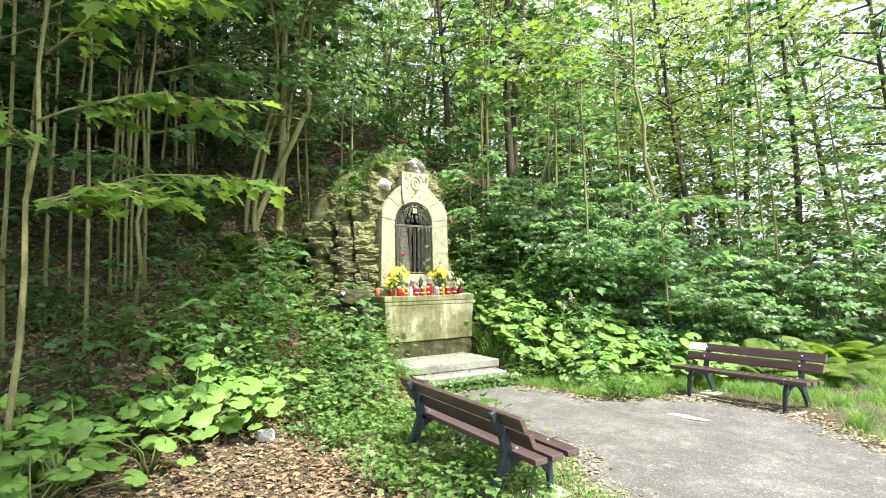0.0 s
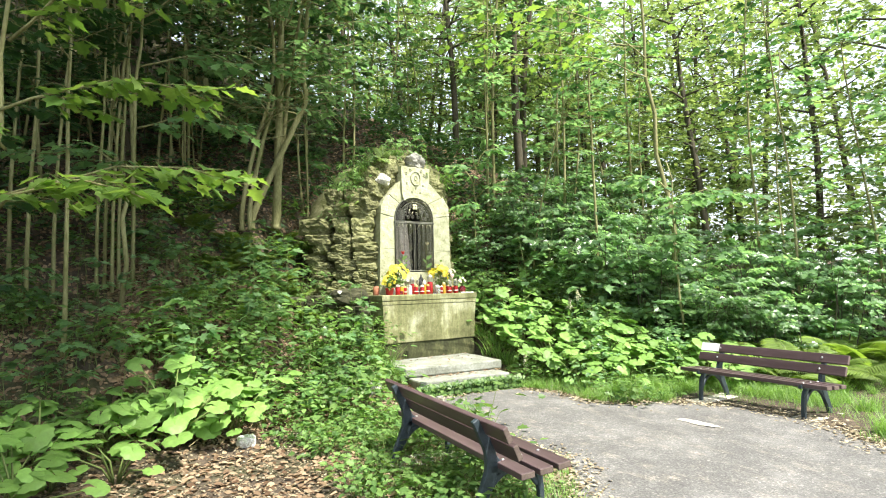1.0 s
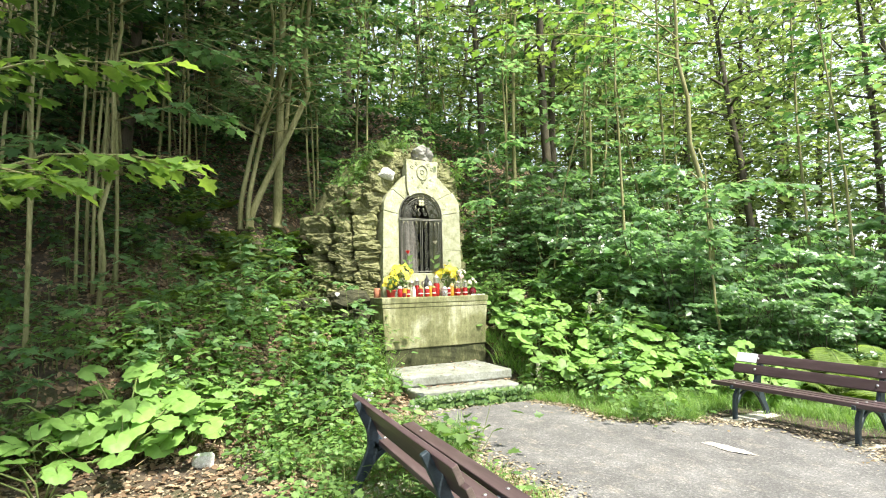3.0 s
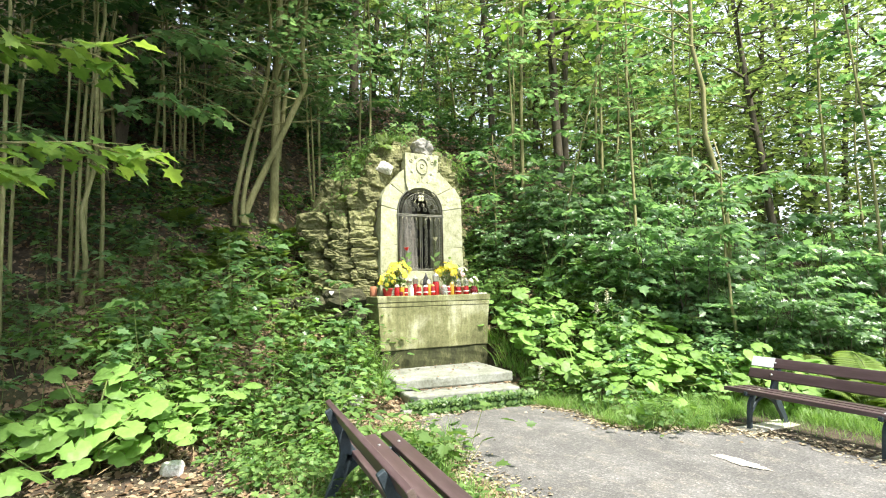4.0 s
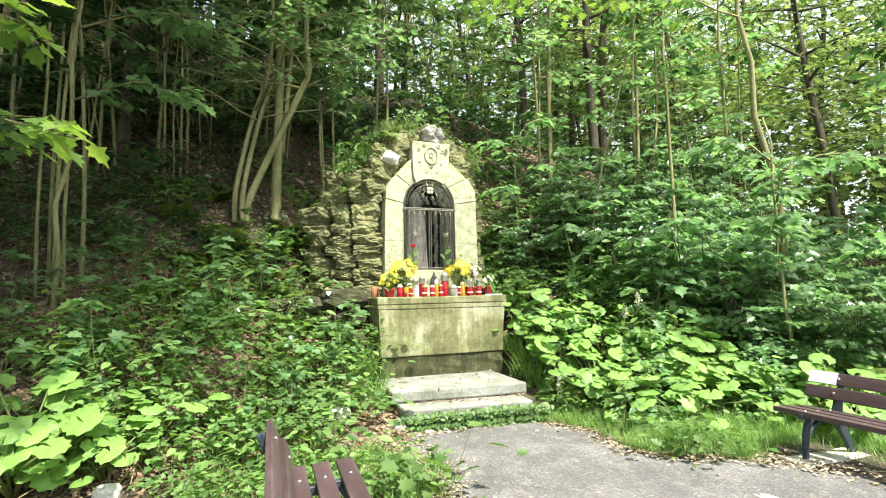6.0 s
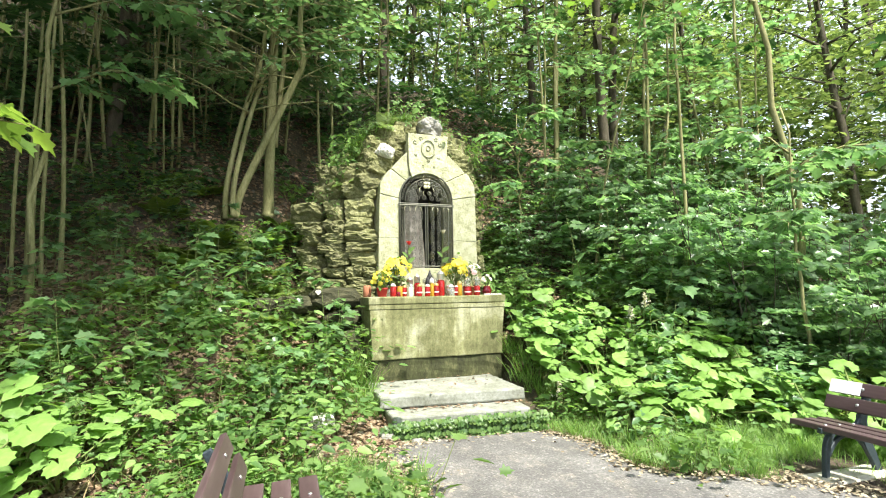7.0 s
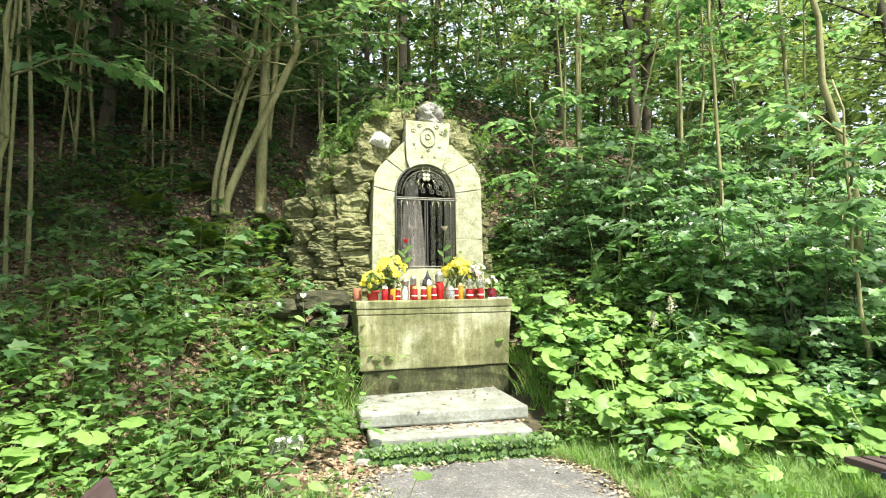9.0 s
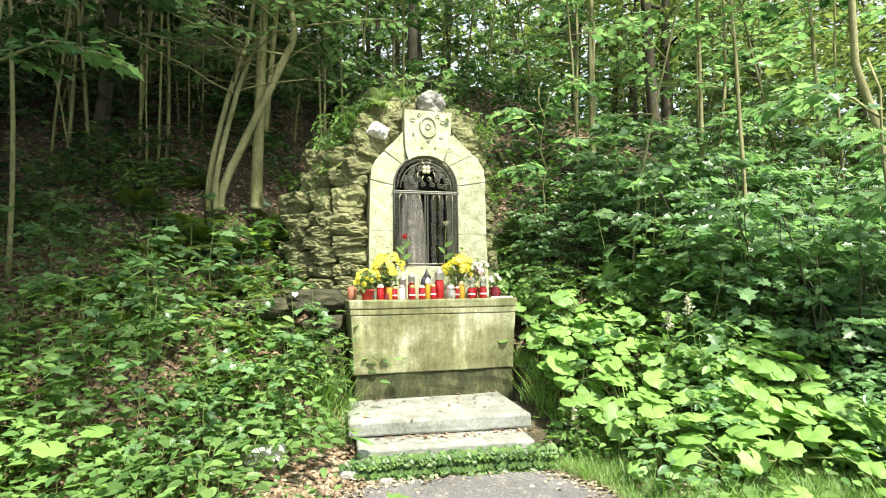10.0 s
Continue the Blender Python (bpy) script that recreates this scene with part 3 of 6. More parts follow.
def make_grille():
    s = thing("iron_grille", "wrought-iron grille with scrolls closing the shrine niche", "grille", pose(0, 0, 0))
    y = 0.585
    L, R = CX - RAD - 0.012, CX + RAD + 0.012
    r_out = RAD + 0.012
    g = Geo().tube([(L, y, 1.75), (L, y, SPRING)] + [(px, y, pz) for px, pz in arc(CX, SPRING, r_out, 175, 5, 20)] + [(R, y, SPRING), (R, y, 1.75)], 0.012, 6)
    part("frame", g.mesh("frame", IRON, True), s)
    part("inner_arch", Geo().tube([(px, y, pz) for px, pz in arc(CX, SPRING - 0.02, RAD - 0.062, 180, 0, 18)], 0.007, 5).mesh("inner_arch", IRON), s)
    for x in (L + 0.062, CX - 0.014, CX + 0.016, R - 0.062):
        part("upright", Geo().tube([(x, y, 1.75), (x, y, 2.58)], 0.008, 5).mesh("upright", IRON), s)
    for z in (1.765, 2.585, 2.605):
        part("rail", Geo().tube([(L - 0.02, y, z), (R + 0.02, y, z)], 0.009, 5).mesh("rail", IRON), s)
    # an S of two curls, and a single curl for the border
    sc = Geo()
    sc.tube(spiral(0.0, 0.036, 0.036, 1.35, 1, -math.pi / 2, 0, 18), 0.0055, 4)
    sc.tube(spiral(0.0, -0.036, 0.036, 1.35, 1, math.pi / 2, 0, 18), 0.0055, 4)
    me = sc.mesh("scroll", IRON, True)
    xs = (L + 0.110, L + 0.200, L + 0.290, R - 0.290, R - 0.200, R - 0.110)
    for col, x in enumerate(xs):
        for i in range(6):
            o = part("scroll", me, s)
            o.matrix_basis = pose(x, y, 1.835 + 0.138 * i, 0, 0, 180 if (i + col) % 2 else 0)
    for x in (L + 0.031, R - 0.031):
        for i in range(10):
            o = part("scroll", me, s)
            o.matrix_basis = pose(x, y, 1.81 + 0.083 * i, 0, 0, 180 if i % 2 else 0) @ Matrix.Diagonal((0.55, 1, 0.55, 1))
    for k in range(17):
        w = math.pi * (k + 0.5) / 17
        o = part("scroll", me, s)
        o.matrix_basis = pose(CX + (RAD - 0.026) * math.cos(w), y, SPRING - 0.005 + (RAD - 0.026) * math.sin(w), 0, 90 - math.degrees(w) + 90, 0) @ Matrix.Diagonal((0.5, 1, 0.55, 1))
    for k in range(10):
        w = math.pi * (k + 0.5) / 10
        o = part("scroll", me, s)
        o.matrix_basis = pose(CX + 0.245 * math.cos(w), y, SPRING + 0.245 * math.sin(w), 0, 90 - math.degrees(w) + (60 if k % 2 else 120), 0)
    for dx, dz in ((-0.15, 0.05), (0.15, 0.05), (-0.06, 0.06), (0.06, 0.06), (-0.13, 0.15), (0.13, 0.15)):
        o = part("scroll", me, s)
        o.matrix_basis = pose(CX + dx, y, SPRING + dz, 0, 35 if dx < 0 else -35, 180 if dx < 0 else 0)
    fl = Geo()
    for k in range(4):
        w = math.pi / 4 + k * math.pi / 2
        c = (CX + 0.032 * math.cos(w), y - 0.02, 2.86 + 0.032 * math.sin(w))
        fl.lathe([(0.004, -0.01), (0.027, 0.0), (0.02, 0.008), (0.002, 0.012)], 8)
        fl.v[-32:] = [(c[0] + p[0], c[1] - p[2], c[2] + p[1]) for p in fl.v[-32:]]
    part("rosette", fl.mesh("rosette", GILT, True), s, "pale gilt four-petalled rosette")
    curls = [(CX + fx * 0.085, z, fx, 1) for fx in (-1, 1) for z in (2.80,)] + [(CX + fx * 0.03, 2.755, fx, 1) for fx in (-1, 1)] + [(CX + fx * 0.03, 2.955, fx, -1) for fx in (-1, 1)]
    curls += [(x + fx * 0.022, 2.535, fx, 1) for x in (L + 0.10, CX - 0.12, CX + 0.12, R - 0.10) for fx in (-1, 1)]
    for x, z, fx, fz in curls:
        pts = [(x + fx * (0.020 * math.sin(2.6 * t)), y - 0.012, z + fz * (0.030 - 0.06 * t)) for t in np.linspace(0, 1, 8)]
        part("gilt_leaf", Geo().tube(pts, [0.003, 0.006, 0.007, 0.006, 0.005, 0.004, 0.003, 0.002], 6, flat=(1, 0.6)).mesh("gilt_leaf", GILT, True), s, "pale gilt curled leaf")
    return s


make_grille()


def make_statue():
    """A standing robed figure as a plain draped form."""
    g = Geo()
    prof = [(0.16, 0.0), (0.17, 0.05), (0.16, 0.25), (0.145, 0.5), (0.135, 0.66), (0.125, 0.80), (0.11, 0.90), (0.09, 0.98), (0.085, 1.04), (0.078, 1.10), (0.05, 1.17), (0.01, 1.20)]
    sides = 54
    verts = []
    for i, (r, z) in enumerate(prof):
        fold = 0.16 * max(0.15, 1 - z / 1.1)
        for k in range(sides):
            w = 2 * math.pi * k / sides
            rr = r * (1 + fold * math.sin(9 * w + 1.5 * z) + 0.05 * math.sin(3 * w + 4 * z))
            verts.append((-0.05 + rr * math.cos(w), 0.90 + rr * 0.75 * math.sin(w), 1.745 + z * 0.95))
    faces = [[i * sides + k, i * sides + (k + 1) % sides, (i + 1) * sides + (k + 1) % sides, (i + 1) * sides + k] for i in range(len(prof) - 1) for k in range(sides)]
    g.add(verts, faces + [[(len(prof) - 1) * sides + k for k in range(sides)]])
    thing("statue", "weathered robed figure standing in the dark niche", "statue", data=g.mesh("statue", STATUE, True))


make_statue()


def make_altar():
    s = thing("stone_altar", "algae-stained sandstone altar block with a moulded top slab", "altar", pose(0, 0, 0))
    bm = roughen(block(-0.90, 0.915, 0, 0.60, 1.285, TOP, 0.012), 5, 0.006, 6)
    part("top_slab", bm_mesh("top_slab", bm, ALTAR), s)
    bm = roughen(block(-0.895, 0.905, 0.006, 0.598, 1.225, 1.282, 0.008), 3, 0.003, 6, 3)
    part("moulding", bm_mesh("moulding", bm, ALTAR), s)
    bm = block(-0.885, 0.895, 0.012, 0.596, 0.63, 1.222, 0.012)
    for v in bm.verts:
        if v.co.z < 0.8:
            v.co.x *= 0.965
    part("body", bm_mesh("body", roughen(bm, 7, 0.006, 5, 7), ALTAR), s)
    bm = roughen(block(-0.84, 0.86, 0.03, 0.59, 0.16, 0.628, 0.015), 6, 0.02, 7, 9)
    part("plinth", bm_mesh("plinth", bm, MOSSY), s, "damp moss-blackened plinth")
    return s


make_altar()


def make_step(x0, x1, y0, y1, z0, z1, turn, seed):
    bm = roughen(block(x0, x1, y0, y1, z0, z1, 0.02, 2), 7, 0.008, 5, seed)
    thing("stone_step", "worn grey stone step with leaf litter before the altar", "step", pose(0, 0, 0, 0, 0, turn), "steps to the altar", data=bm_mesh("stone_step", bm, STEP_STONE))


make_step(-0.93, 0.69, -0.94, 0.10, 0.245, 0.372, -5, 1)
make_step(-0.86, 0.60, -1.27, -0.70, -0.02, 0.235, -5, 2)

# ---- rubble and rocks ----
def stone_mesh(name, seed, material, flat=0.62, sub=3, blocky=0.35):
    bm = bmesh.new()
    bmesh.ops.create_icosphere(bm, subdivisions=sub, radius=0.5)
    o = Vector((seed * 3.1, seed * 1.3, seed * 2.2))
    for v in bm.verts:
        p = v.co.copy()
        c = max(abs(p.x), abs(p.y), abs(p.z)) * 2
        p = p.lerp(p / c, blocky)
        p *= 1.06 + 0.22 * noise.noise(p * 2.2 + o) - 0.18 * abs(noise.noise(p * 3.0 + o)) + 0.10 * noise.noise(p * 9 + o)
        p.z *= flat
        v.co = p
    return bm_mesh(name, bm, material)


STONES = [stone_mesh("stone", i, ROCK, 0.7, 4, 0.6) for i in range(9)]
DARK_STONES = [stone_mesh("stone", 20 + i, ROCK_DARK) for i in range(4)]


def make_rockwork():
    rng = random.Random(11)
    s = thing("rubble_rockwork", "mossy rubble-stone grotto heaped round the niche", "rockwork", pose(0, 0, 0))
    # solid core, domed over the niche
    bm = bmesh.new()
    bmesh.ops.create_icosphere(bm, subdivisions=5, radius=1)
    for v in bm.verts:
        p = v.co.copy()
        q = Vector((-0.14 + 1.10 * p.x, 2.02 + 1.26 * p.y, 1.95 + 1.80 * p.z))
        q += p * 0.16 * noise.fractal(p * 2.5, 0.8, 2.0, 5)
        q.y = max(q.y, 1.02 if -0.60 < q.x < 0.80 and q.z < 3.1 else 0.86)
        if q.x > 0.85:
            q.x = 0.85 + 0.35 * (q.x - 0.85)
        if -0.33 < q.x < 0.43 and q.z < 3.05:
            q.y = max(q.y, 1.45)
        v.co = q
    part("core", bm_mesh("core", bm, ROCK, True), s)

    def stone(x, y, z, w, d, h, tilt, turn):
        o = part("stone", rng.choice(STONES), s)
        o.matrix_basis = pose(x, y, z, rng.uniform(-tilt, tilt), rng.uniform(-tilt, tilt), turn + rng.uniform(-tilt, tilt)) @ Matrix.Diagonal((w, d, h / 0.7, 1))
    # rough courses of the flank, from the pillar round to the bank
    z, row = 1.36, 0
    while z < 3.0:
        h = rng.uniform(0.12, 0.19) if z < 2.35 else rng.uniform(0.18, 0.30)
        reach = 0.78 - 0.30 * max(0.0, (z - 2.1) / 0.9) ** 1.5
        u = -0.06 + rng.uniform(0, 0.1)
        while u < reach:
            w = rng.uniform(0.20, 0.42) * (1.0 if z < 2.35 else 1.3)
            c = (u + w / 2) / 0.78
            stone(-0.60 - 0.80 * (u + w / 2), 0.86 + 0.50 * c ** 1.6 + 0.10 * max(0, z - 2.2) + rng.uniform(-0.04, 0.03), z + h / 2 + rng.uniform(-0.015, 0.015), w * 1.08, 0.42, h * 1.12, 7, -14 - 42 * c)
            u += w * 0.96
        z += h * 0.97
        row += 1
    # the dome over the arch: stones lean in towards the capstone
    for ring, (rx, rz, y, n, k0) in enumerate(((0.70, 0.98, 0.84, 15, 0.30), (0.74, 1.10, 1.02, 14, 0.36), (0.62, 1.14, 1.22, 10, 0.40))):
        for i in range(n):
            w = math.pi * (0.16 + 0.76 * (i + rng.uniform(-0.2, 0.2)) / (n - 1))
            if ring == 0 and 1.2 < w < 1.85:
                continue
            k = k0 * rng.uniform(0.8, 1.15)
            stone(0.06 + (rx if w < 1.57 else rx + 0.10) * math.cos(w), y + rng.uniform(-0.03, 0.05), 2.62 + rz * math.sin(w) ** 0.9, k * 1.15, k, k * 0.75, 16, rng.uniform(-25, 25))
    # thin rim of rubble on the far side of the pillar
    for i in range(15):
        k = rng.uniform(0.12, 0.20)
        stone(0.83 + 0.05 * (1 - i / 14) + rng.uniform(-0.02, 0.03), 0.84 + rng.uniform(-0.04, 0.06), 1.42 + 0.115 * i, k, k * 1.4, k * 0.8, 18, rng.uniform(-30, 30))
    for x, y, z, k in ((-0.36, 0.80, 3.44, 0.26), (-0.30, 0.82, 3.30, 0.22), (-0.62, 0.80, 3.12, 0.28), (-0.44, 0.84, 3.22, 0.24), (-0.33, 0.84, 3.58, 0.26), (0.47, 0.82, 3.36, 0.24), (0.60, 0.82, 3.20, 0.24), (-0.16, 0.88, 3.68, 0.28), (0.42, 0.86, 3.56, 0.24)):
        stone(x, y, z, k * 1.1, k, k * 0.8, 18, rng.uniform(-30, 30))
    q = part("quartz", stone_mesh("quartz", 43, WHITE_ROCK, 0.75, 4, 0.6), s, "white quartz lump")
    q.matrix_basis = pose(-0.50, 0.70, 3.31, 10, 20, 30) @ Matrix.Diagonal((0.21, 0.22, 0.21, 1))
    return s


make_rockwork()


def loose_stone(x, y, size, seed, material, label, z=None, flat=0.7, name="stone_block", turn=0):
    ob = thing(name, label, "stone", data=stone_mesh(name, seed, material, flat, 3, 0.5))
    gz = hz(x, y) if z is None else z
    ob.matrix_basis = pose(x, y, gz + 0.22 * size[2], 0, 0, turn) @ Matrix.Diagonal((*size, 1))
    return ob


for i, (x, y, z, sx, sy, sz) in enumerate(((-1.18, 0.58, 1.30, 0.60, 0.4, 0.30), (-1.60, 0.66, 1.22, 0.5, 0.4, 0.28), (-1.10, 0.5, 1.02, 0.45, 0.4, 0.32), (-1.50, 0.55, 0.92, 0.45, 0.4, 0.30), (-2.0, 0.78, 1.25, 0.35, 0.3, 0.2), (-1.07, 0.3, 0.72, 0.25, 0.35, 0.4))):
    loose_stone(x, y, (sx, sy, sz), 50 + i, ROCK_DARK, "dark olive rock of the low bank wall beside the altar", z, 0.8, "bank_rock", 20 * i)
loose_stone(-3.49, -2.13, (0.17, 0.13, 0.17), 71, WHITE_ROCK, "white stone lying on the leaf litter")
loose_stone(-2.93, -2.1, (0.13, 0.10, 0.10), 72, WHITE_ROCK, "small white stone lying on the leaf litter")
loose_stone(-1.66, -1.08, (0.30, 0.22, 0.26), 73, WHITE_ROCK, "pale lichened stone among low plants")
loose_stone(-1.05, -1.25, (0.14, 0.11, 0.10), 74, GREY_ROCK, "small grey stone beside the steps")
loose_stone(-0.78, -1.36, (0.10, 0.09, 0.08), 75, GREY_ROCK, "small grey stone beside the steps")
heart = Geo().add([(-1.42 + 0.028 * 16 / 16 * math.sin(w) ** 3 * 1.2, 0.40, 1.44 + 0.0021 * (13 * math.cos(w) - 5 * math.cos(2 * w) - 2 * math.cos(3 * w) - math.cos(4 * w))) for w in np.linspace(0, 2 * math.pi, 24, endpoint=False)]
                  + [(-1.42 + 0.028 * math.sin(w) ** 3 * 1.2, 0.425, 1.44 + 0.0021 * (13 * math.cos(w) - 5 * math.cos(2 * w) - 2 * math.cos(3 * w) - math.cos(4 * w))) for w in np.linspace(0, 2 * math.pi, 24, endpoint=False)],
                  [list(range(24)), list(range(24, 48))[::-1]] + [[i, (i + 1) % 24, 24 + (i + 1) % 24, 24 + i] for i in range(24)])
thing("heart_ornament", "small white heart ornament set on the rock", "ornament", data=heart.mesh("heart_ornament", WAX))

# ---- benches ----
def strip(g, pts, width, thick):
    """A cast bar that follows a line in y and z, with a flat section across x."""
    n = len(pts)
    verts, faces = [], []
    for i, (y, z, *w) in enumerate(pts):
        a, c = pts[max(0, i - 1)], pts[min(n - 1, i + 1)]
        d = Vector((c[0] - a[0], c[1] - a[1])).normalized()
        hw = (w[0] if w else width) / 2
        ny, nz = -d.y * hw, d.x * hw
        verts += [(-thick / 2, y + ny, z + nz), (thick / 2, y + ny, z + nz), (thick / 2, y - ny, z - nz), (-thick / 2, y - ny, z - nz)]
    for i in range(n - 1):
        for k in range(4):
            faces.append([4 * i + k, 4 * i + (k + 1) % 4, 4 * i + 4 + (k + 1) % 4, 4 * i + 4 + k])
    faces += [[3, 2, 1, 0], [4 * n - 4, 4 * n - 3, 4 * n - 2, 4 * n - 1]]
    g.add(verts, faces)


def smooth_line(pts, n=6):
    out = []
    for i in range(len(pts) - 1):
        p0, p1, p2, p3 = (np.array(pts[max(0, min(len(pts) - 1, j))], float) for j in (i - 1, i, i + 1, i + 2))
        for t in np.arange(n) / n:
            out.append(tuple(0.5 * (2 * p1 + (p2 - p0) * t + (2 * p0 - 5 * p1 + 4 * p2 - p3) * t * t + (3 * p1 - p0 - 3 * p2 + p3) * t ** 3)))
    return out + [tuple(pts[-1])]


def make_bench(m, label, plate, half=0.95):
    """Local x along the bench, y from the back to the front edge of the seat."""
    s = thing("park_bench", label, "bench", m, "benches by the forecourt")
    sup = Geo()
    strip(sup, smooth_line([(-0.05, 0.02, 0.06), (-0.01, 0.12, 0.065), (0.06, 0.25, 0.085), (0.10, 0.36, 0.09), (0.085, 0.48, 0.075), (0.025, 0.60, 0.06), (-0.025, 0.69, 0.045)]), 0.05, 0.04)
    strip(sup, smooth_line([(0.10, 0.365, 0.05), (0.22, 0.345, 0.05), (0.36, 0.362, 0.045), (0.545, 0.388, 0.04)]), 0.05, 0.04)
    strip(sup, smooth_line([(0.50, 0.02, 0.045), (0.495, 0.15, 0.045), (0.475, 0.28, 0.05), (0.42, 0.365, 0.05)]), 0.05, 0.04)
    strip(sup, smooth_line([(0.045, 0.20, 0.05), (0.15, 0.30, 0.04), (0.27, 0.335, 0.03), (0.38, 0.30, 0.035), (0.475, 0.20, 0.04)]), 0.04, 0.03)
    strip(sup, smooth_line([(0.115, 0.46, 0.024), (0.16, 0.40, 0.024), (0.21, 0.375, 0.024)]), 0.02, 0.028)
    bm = bmesh.new()
    me = sup.mesh("tmp", CAST)
    bm.from_mesh(me)
    bmesh.ops.recalc_face_normals(bm, faces=bm.faces)
    bmesh.ops.bevel(bm, geom=[e for e in bm.edges if e.is_manifold and e.calc_face_angle(0) > 1.2], offset=0.005, segments=1, affect='EDGES')
    sup_me = bm_mesh("support", bm, CAST)
    bolt = Geo().lathe([(0.013, 0), (0.012, 0.005), (0.006, 0.008)], 10).mesh("bolt", STEEL, True)
    for x in (-half * 0.70, half * 0.70):
        o = part("support", sup_me, s, "dark blue-grey cast-iron leg frame")
        o.location.x = x
        foot = part("foot_block", bm_mesh("foot_block", roughen(block(-0.13, 0.13, -0.12, 0.64, -0.10, 0.040, 0.015), 4, 0.015, 6, x * 5), CONCRETE), s, "pale concrete footing")
        foot.location.x = x

    def plank(name, x0, x1, c, tilt, w, th):
        bm = block(x0, x1, -w / 2, w / 2, -th / 2, th / 2, 0.006, 2)
        me = bm_mesh(name, bm, PLANK)
        me.materials.append(END_GRAIN)
        for p in me.polygons:
            if abs(p.normal.x) > 0.9:
                p.material_index = 1
        o = part(name, me, s)
        o.matrix_basis = pose(0, c[0], c[1], tilt, 0, 0)
        return o
    for y, z, tilt in ((0.19, 0.385, 3), (0.335, 0.392, 4), (0.48, 0.402, 5)):
        plank("seat_slat", -half, half, (y, z), tilt, 0.105, 0.042)
        for x in (-half * 0.70, half * 0.70):
            part("bolt", bolt, s).matrix_basis = pose(x, y, z + 0.021, tilt, 0, 0)
    for y, z in ((0.108, 0.535), (0.035, 0.65)):
        plank("back_slat", -half, half, (y + 0.01, z), -66, 0.105, 0.038)
        for x in (-half * 0.70, half * 0.70):
            part("bolt", bolt, s).matrix_basis = pose(x, y + 0.028, z + 0.008, -66, 0, 0)
    if plate:
        pm = bm_mesh("name_plate", block(-0.125, 0.125, -0.053, 0.053, 0.0, 0.004, 0.001, 1), PLATE)
        part("name_plate", pm, s, "blank white metal plate").matrix_basis = pose(*plate, -66, 0, 0)
    return s


make_bench(pose(-2.635, -4.05, -0.012, 0, 0.8, 264), "dark brown slatted park bench on cast-iron legs, seen from behind", None)
make_bench(pose(2.17, -4.18, -0.012, 0, 0, 86.5), "dark brown slatted park bench with a white plate on its backrest", (0.745, 0.065, 0.657), 0.87)

# ---- plants: the kinds ----
def rand_dirs(rng, n, up=0.2, spread=0.5):
    w = rng.uniform(0, 2 * np.pi, n)
    return np.stack([np.cos(w), np.sin(w), up + spread * rng.normal(size=n)], 1)


def ups(rng, n, jit=0.35):
    return np.stack([rng.normal(size=n) * jit, rng.normal(size=n) * jit, np.ones(n)], 1)


class Sprays:
    """Leaves gathered for one crown."""
    def __init__(self):
        self.P, self.D, self.N, self.S = [], [], [], []

    def add(self, p, d, n, s):
        self.P.append(p), self.D.append(d), self.N.append(n), self.S.append(s)

    def along(self, rng, pts, size, count, start=0.2, jit=0.3, droop=0.1, lean=0.0):
        pts = np.asarray(pts, float)
        for k in range(count):
            t = (start + (1 - start) * (k + rng.uniform(0, 1)) / count) * (len(pts) - 1)
            i = min(int(t), len(pts) - 2)
            p = pts[i] + (pts[i + 1] - pts[i]) * (t - i)
            ax = pts[i + 1] - pts[i]
            ax = ax / (np.linalg.norm(ax) + 1e-9)
            side = np.cross(ax, (0, 0, 1.0)) * (1 if k % 2 else -1)
            d = ax * rng.uniform(0.2, 0.9) + side * rng.uniform(0.5, 1.1) + np.array([0, 0, rng.normal() * 0.2 - droop])
            s = size * rng.uniform(0.65, 1.2)
            self.add(p + d / np.linalg.norm(d) * s * 0.35, d, np.array([rng.normal() * jit, rng.normal() * jit - lean, 1.0]), s)

    def mesh(self, name, tpl, material):
        return leaf_mesh(name, tpl, self.P, self.D, self.N, self.S, material)


def branch_line(rng, p, az, length, rise, n=6, sag=0.25, wob=0.04):
    out = [np.array(p, float)]
    d = np.array([math.cos(az), math.sin(az), rise])
    for i in range(1, n):
        t = i / (n - 1)
        d = d + np.array([rng.normal() * wob, rng.normal() * wob, -sag / n + rng.normal() * wob])
        out.append(out[-1] + d / np.linalg.norm(d) * length / (n - 1))
    return out


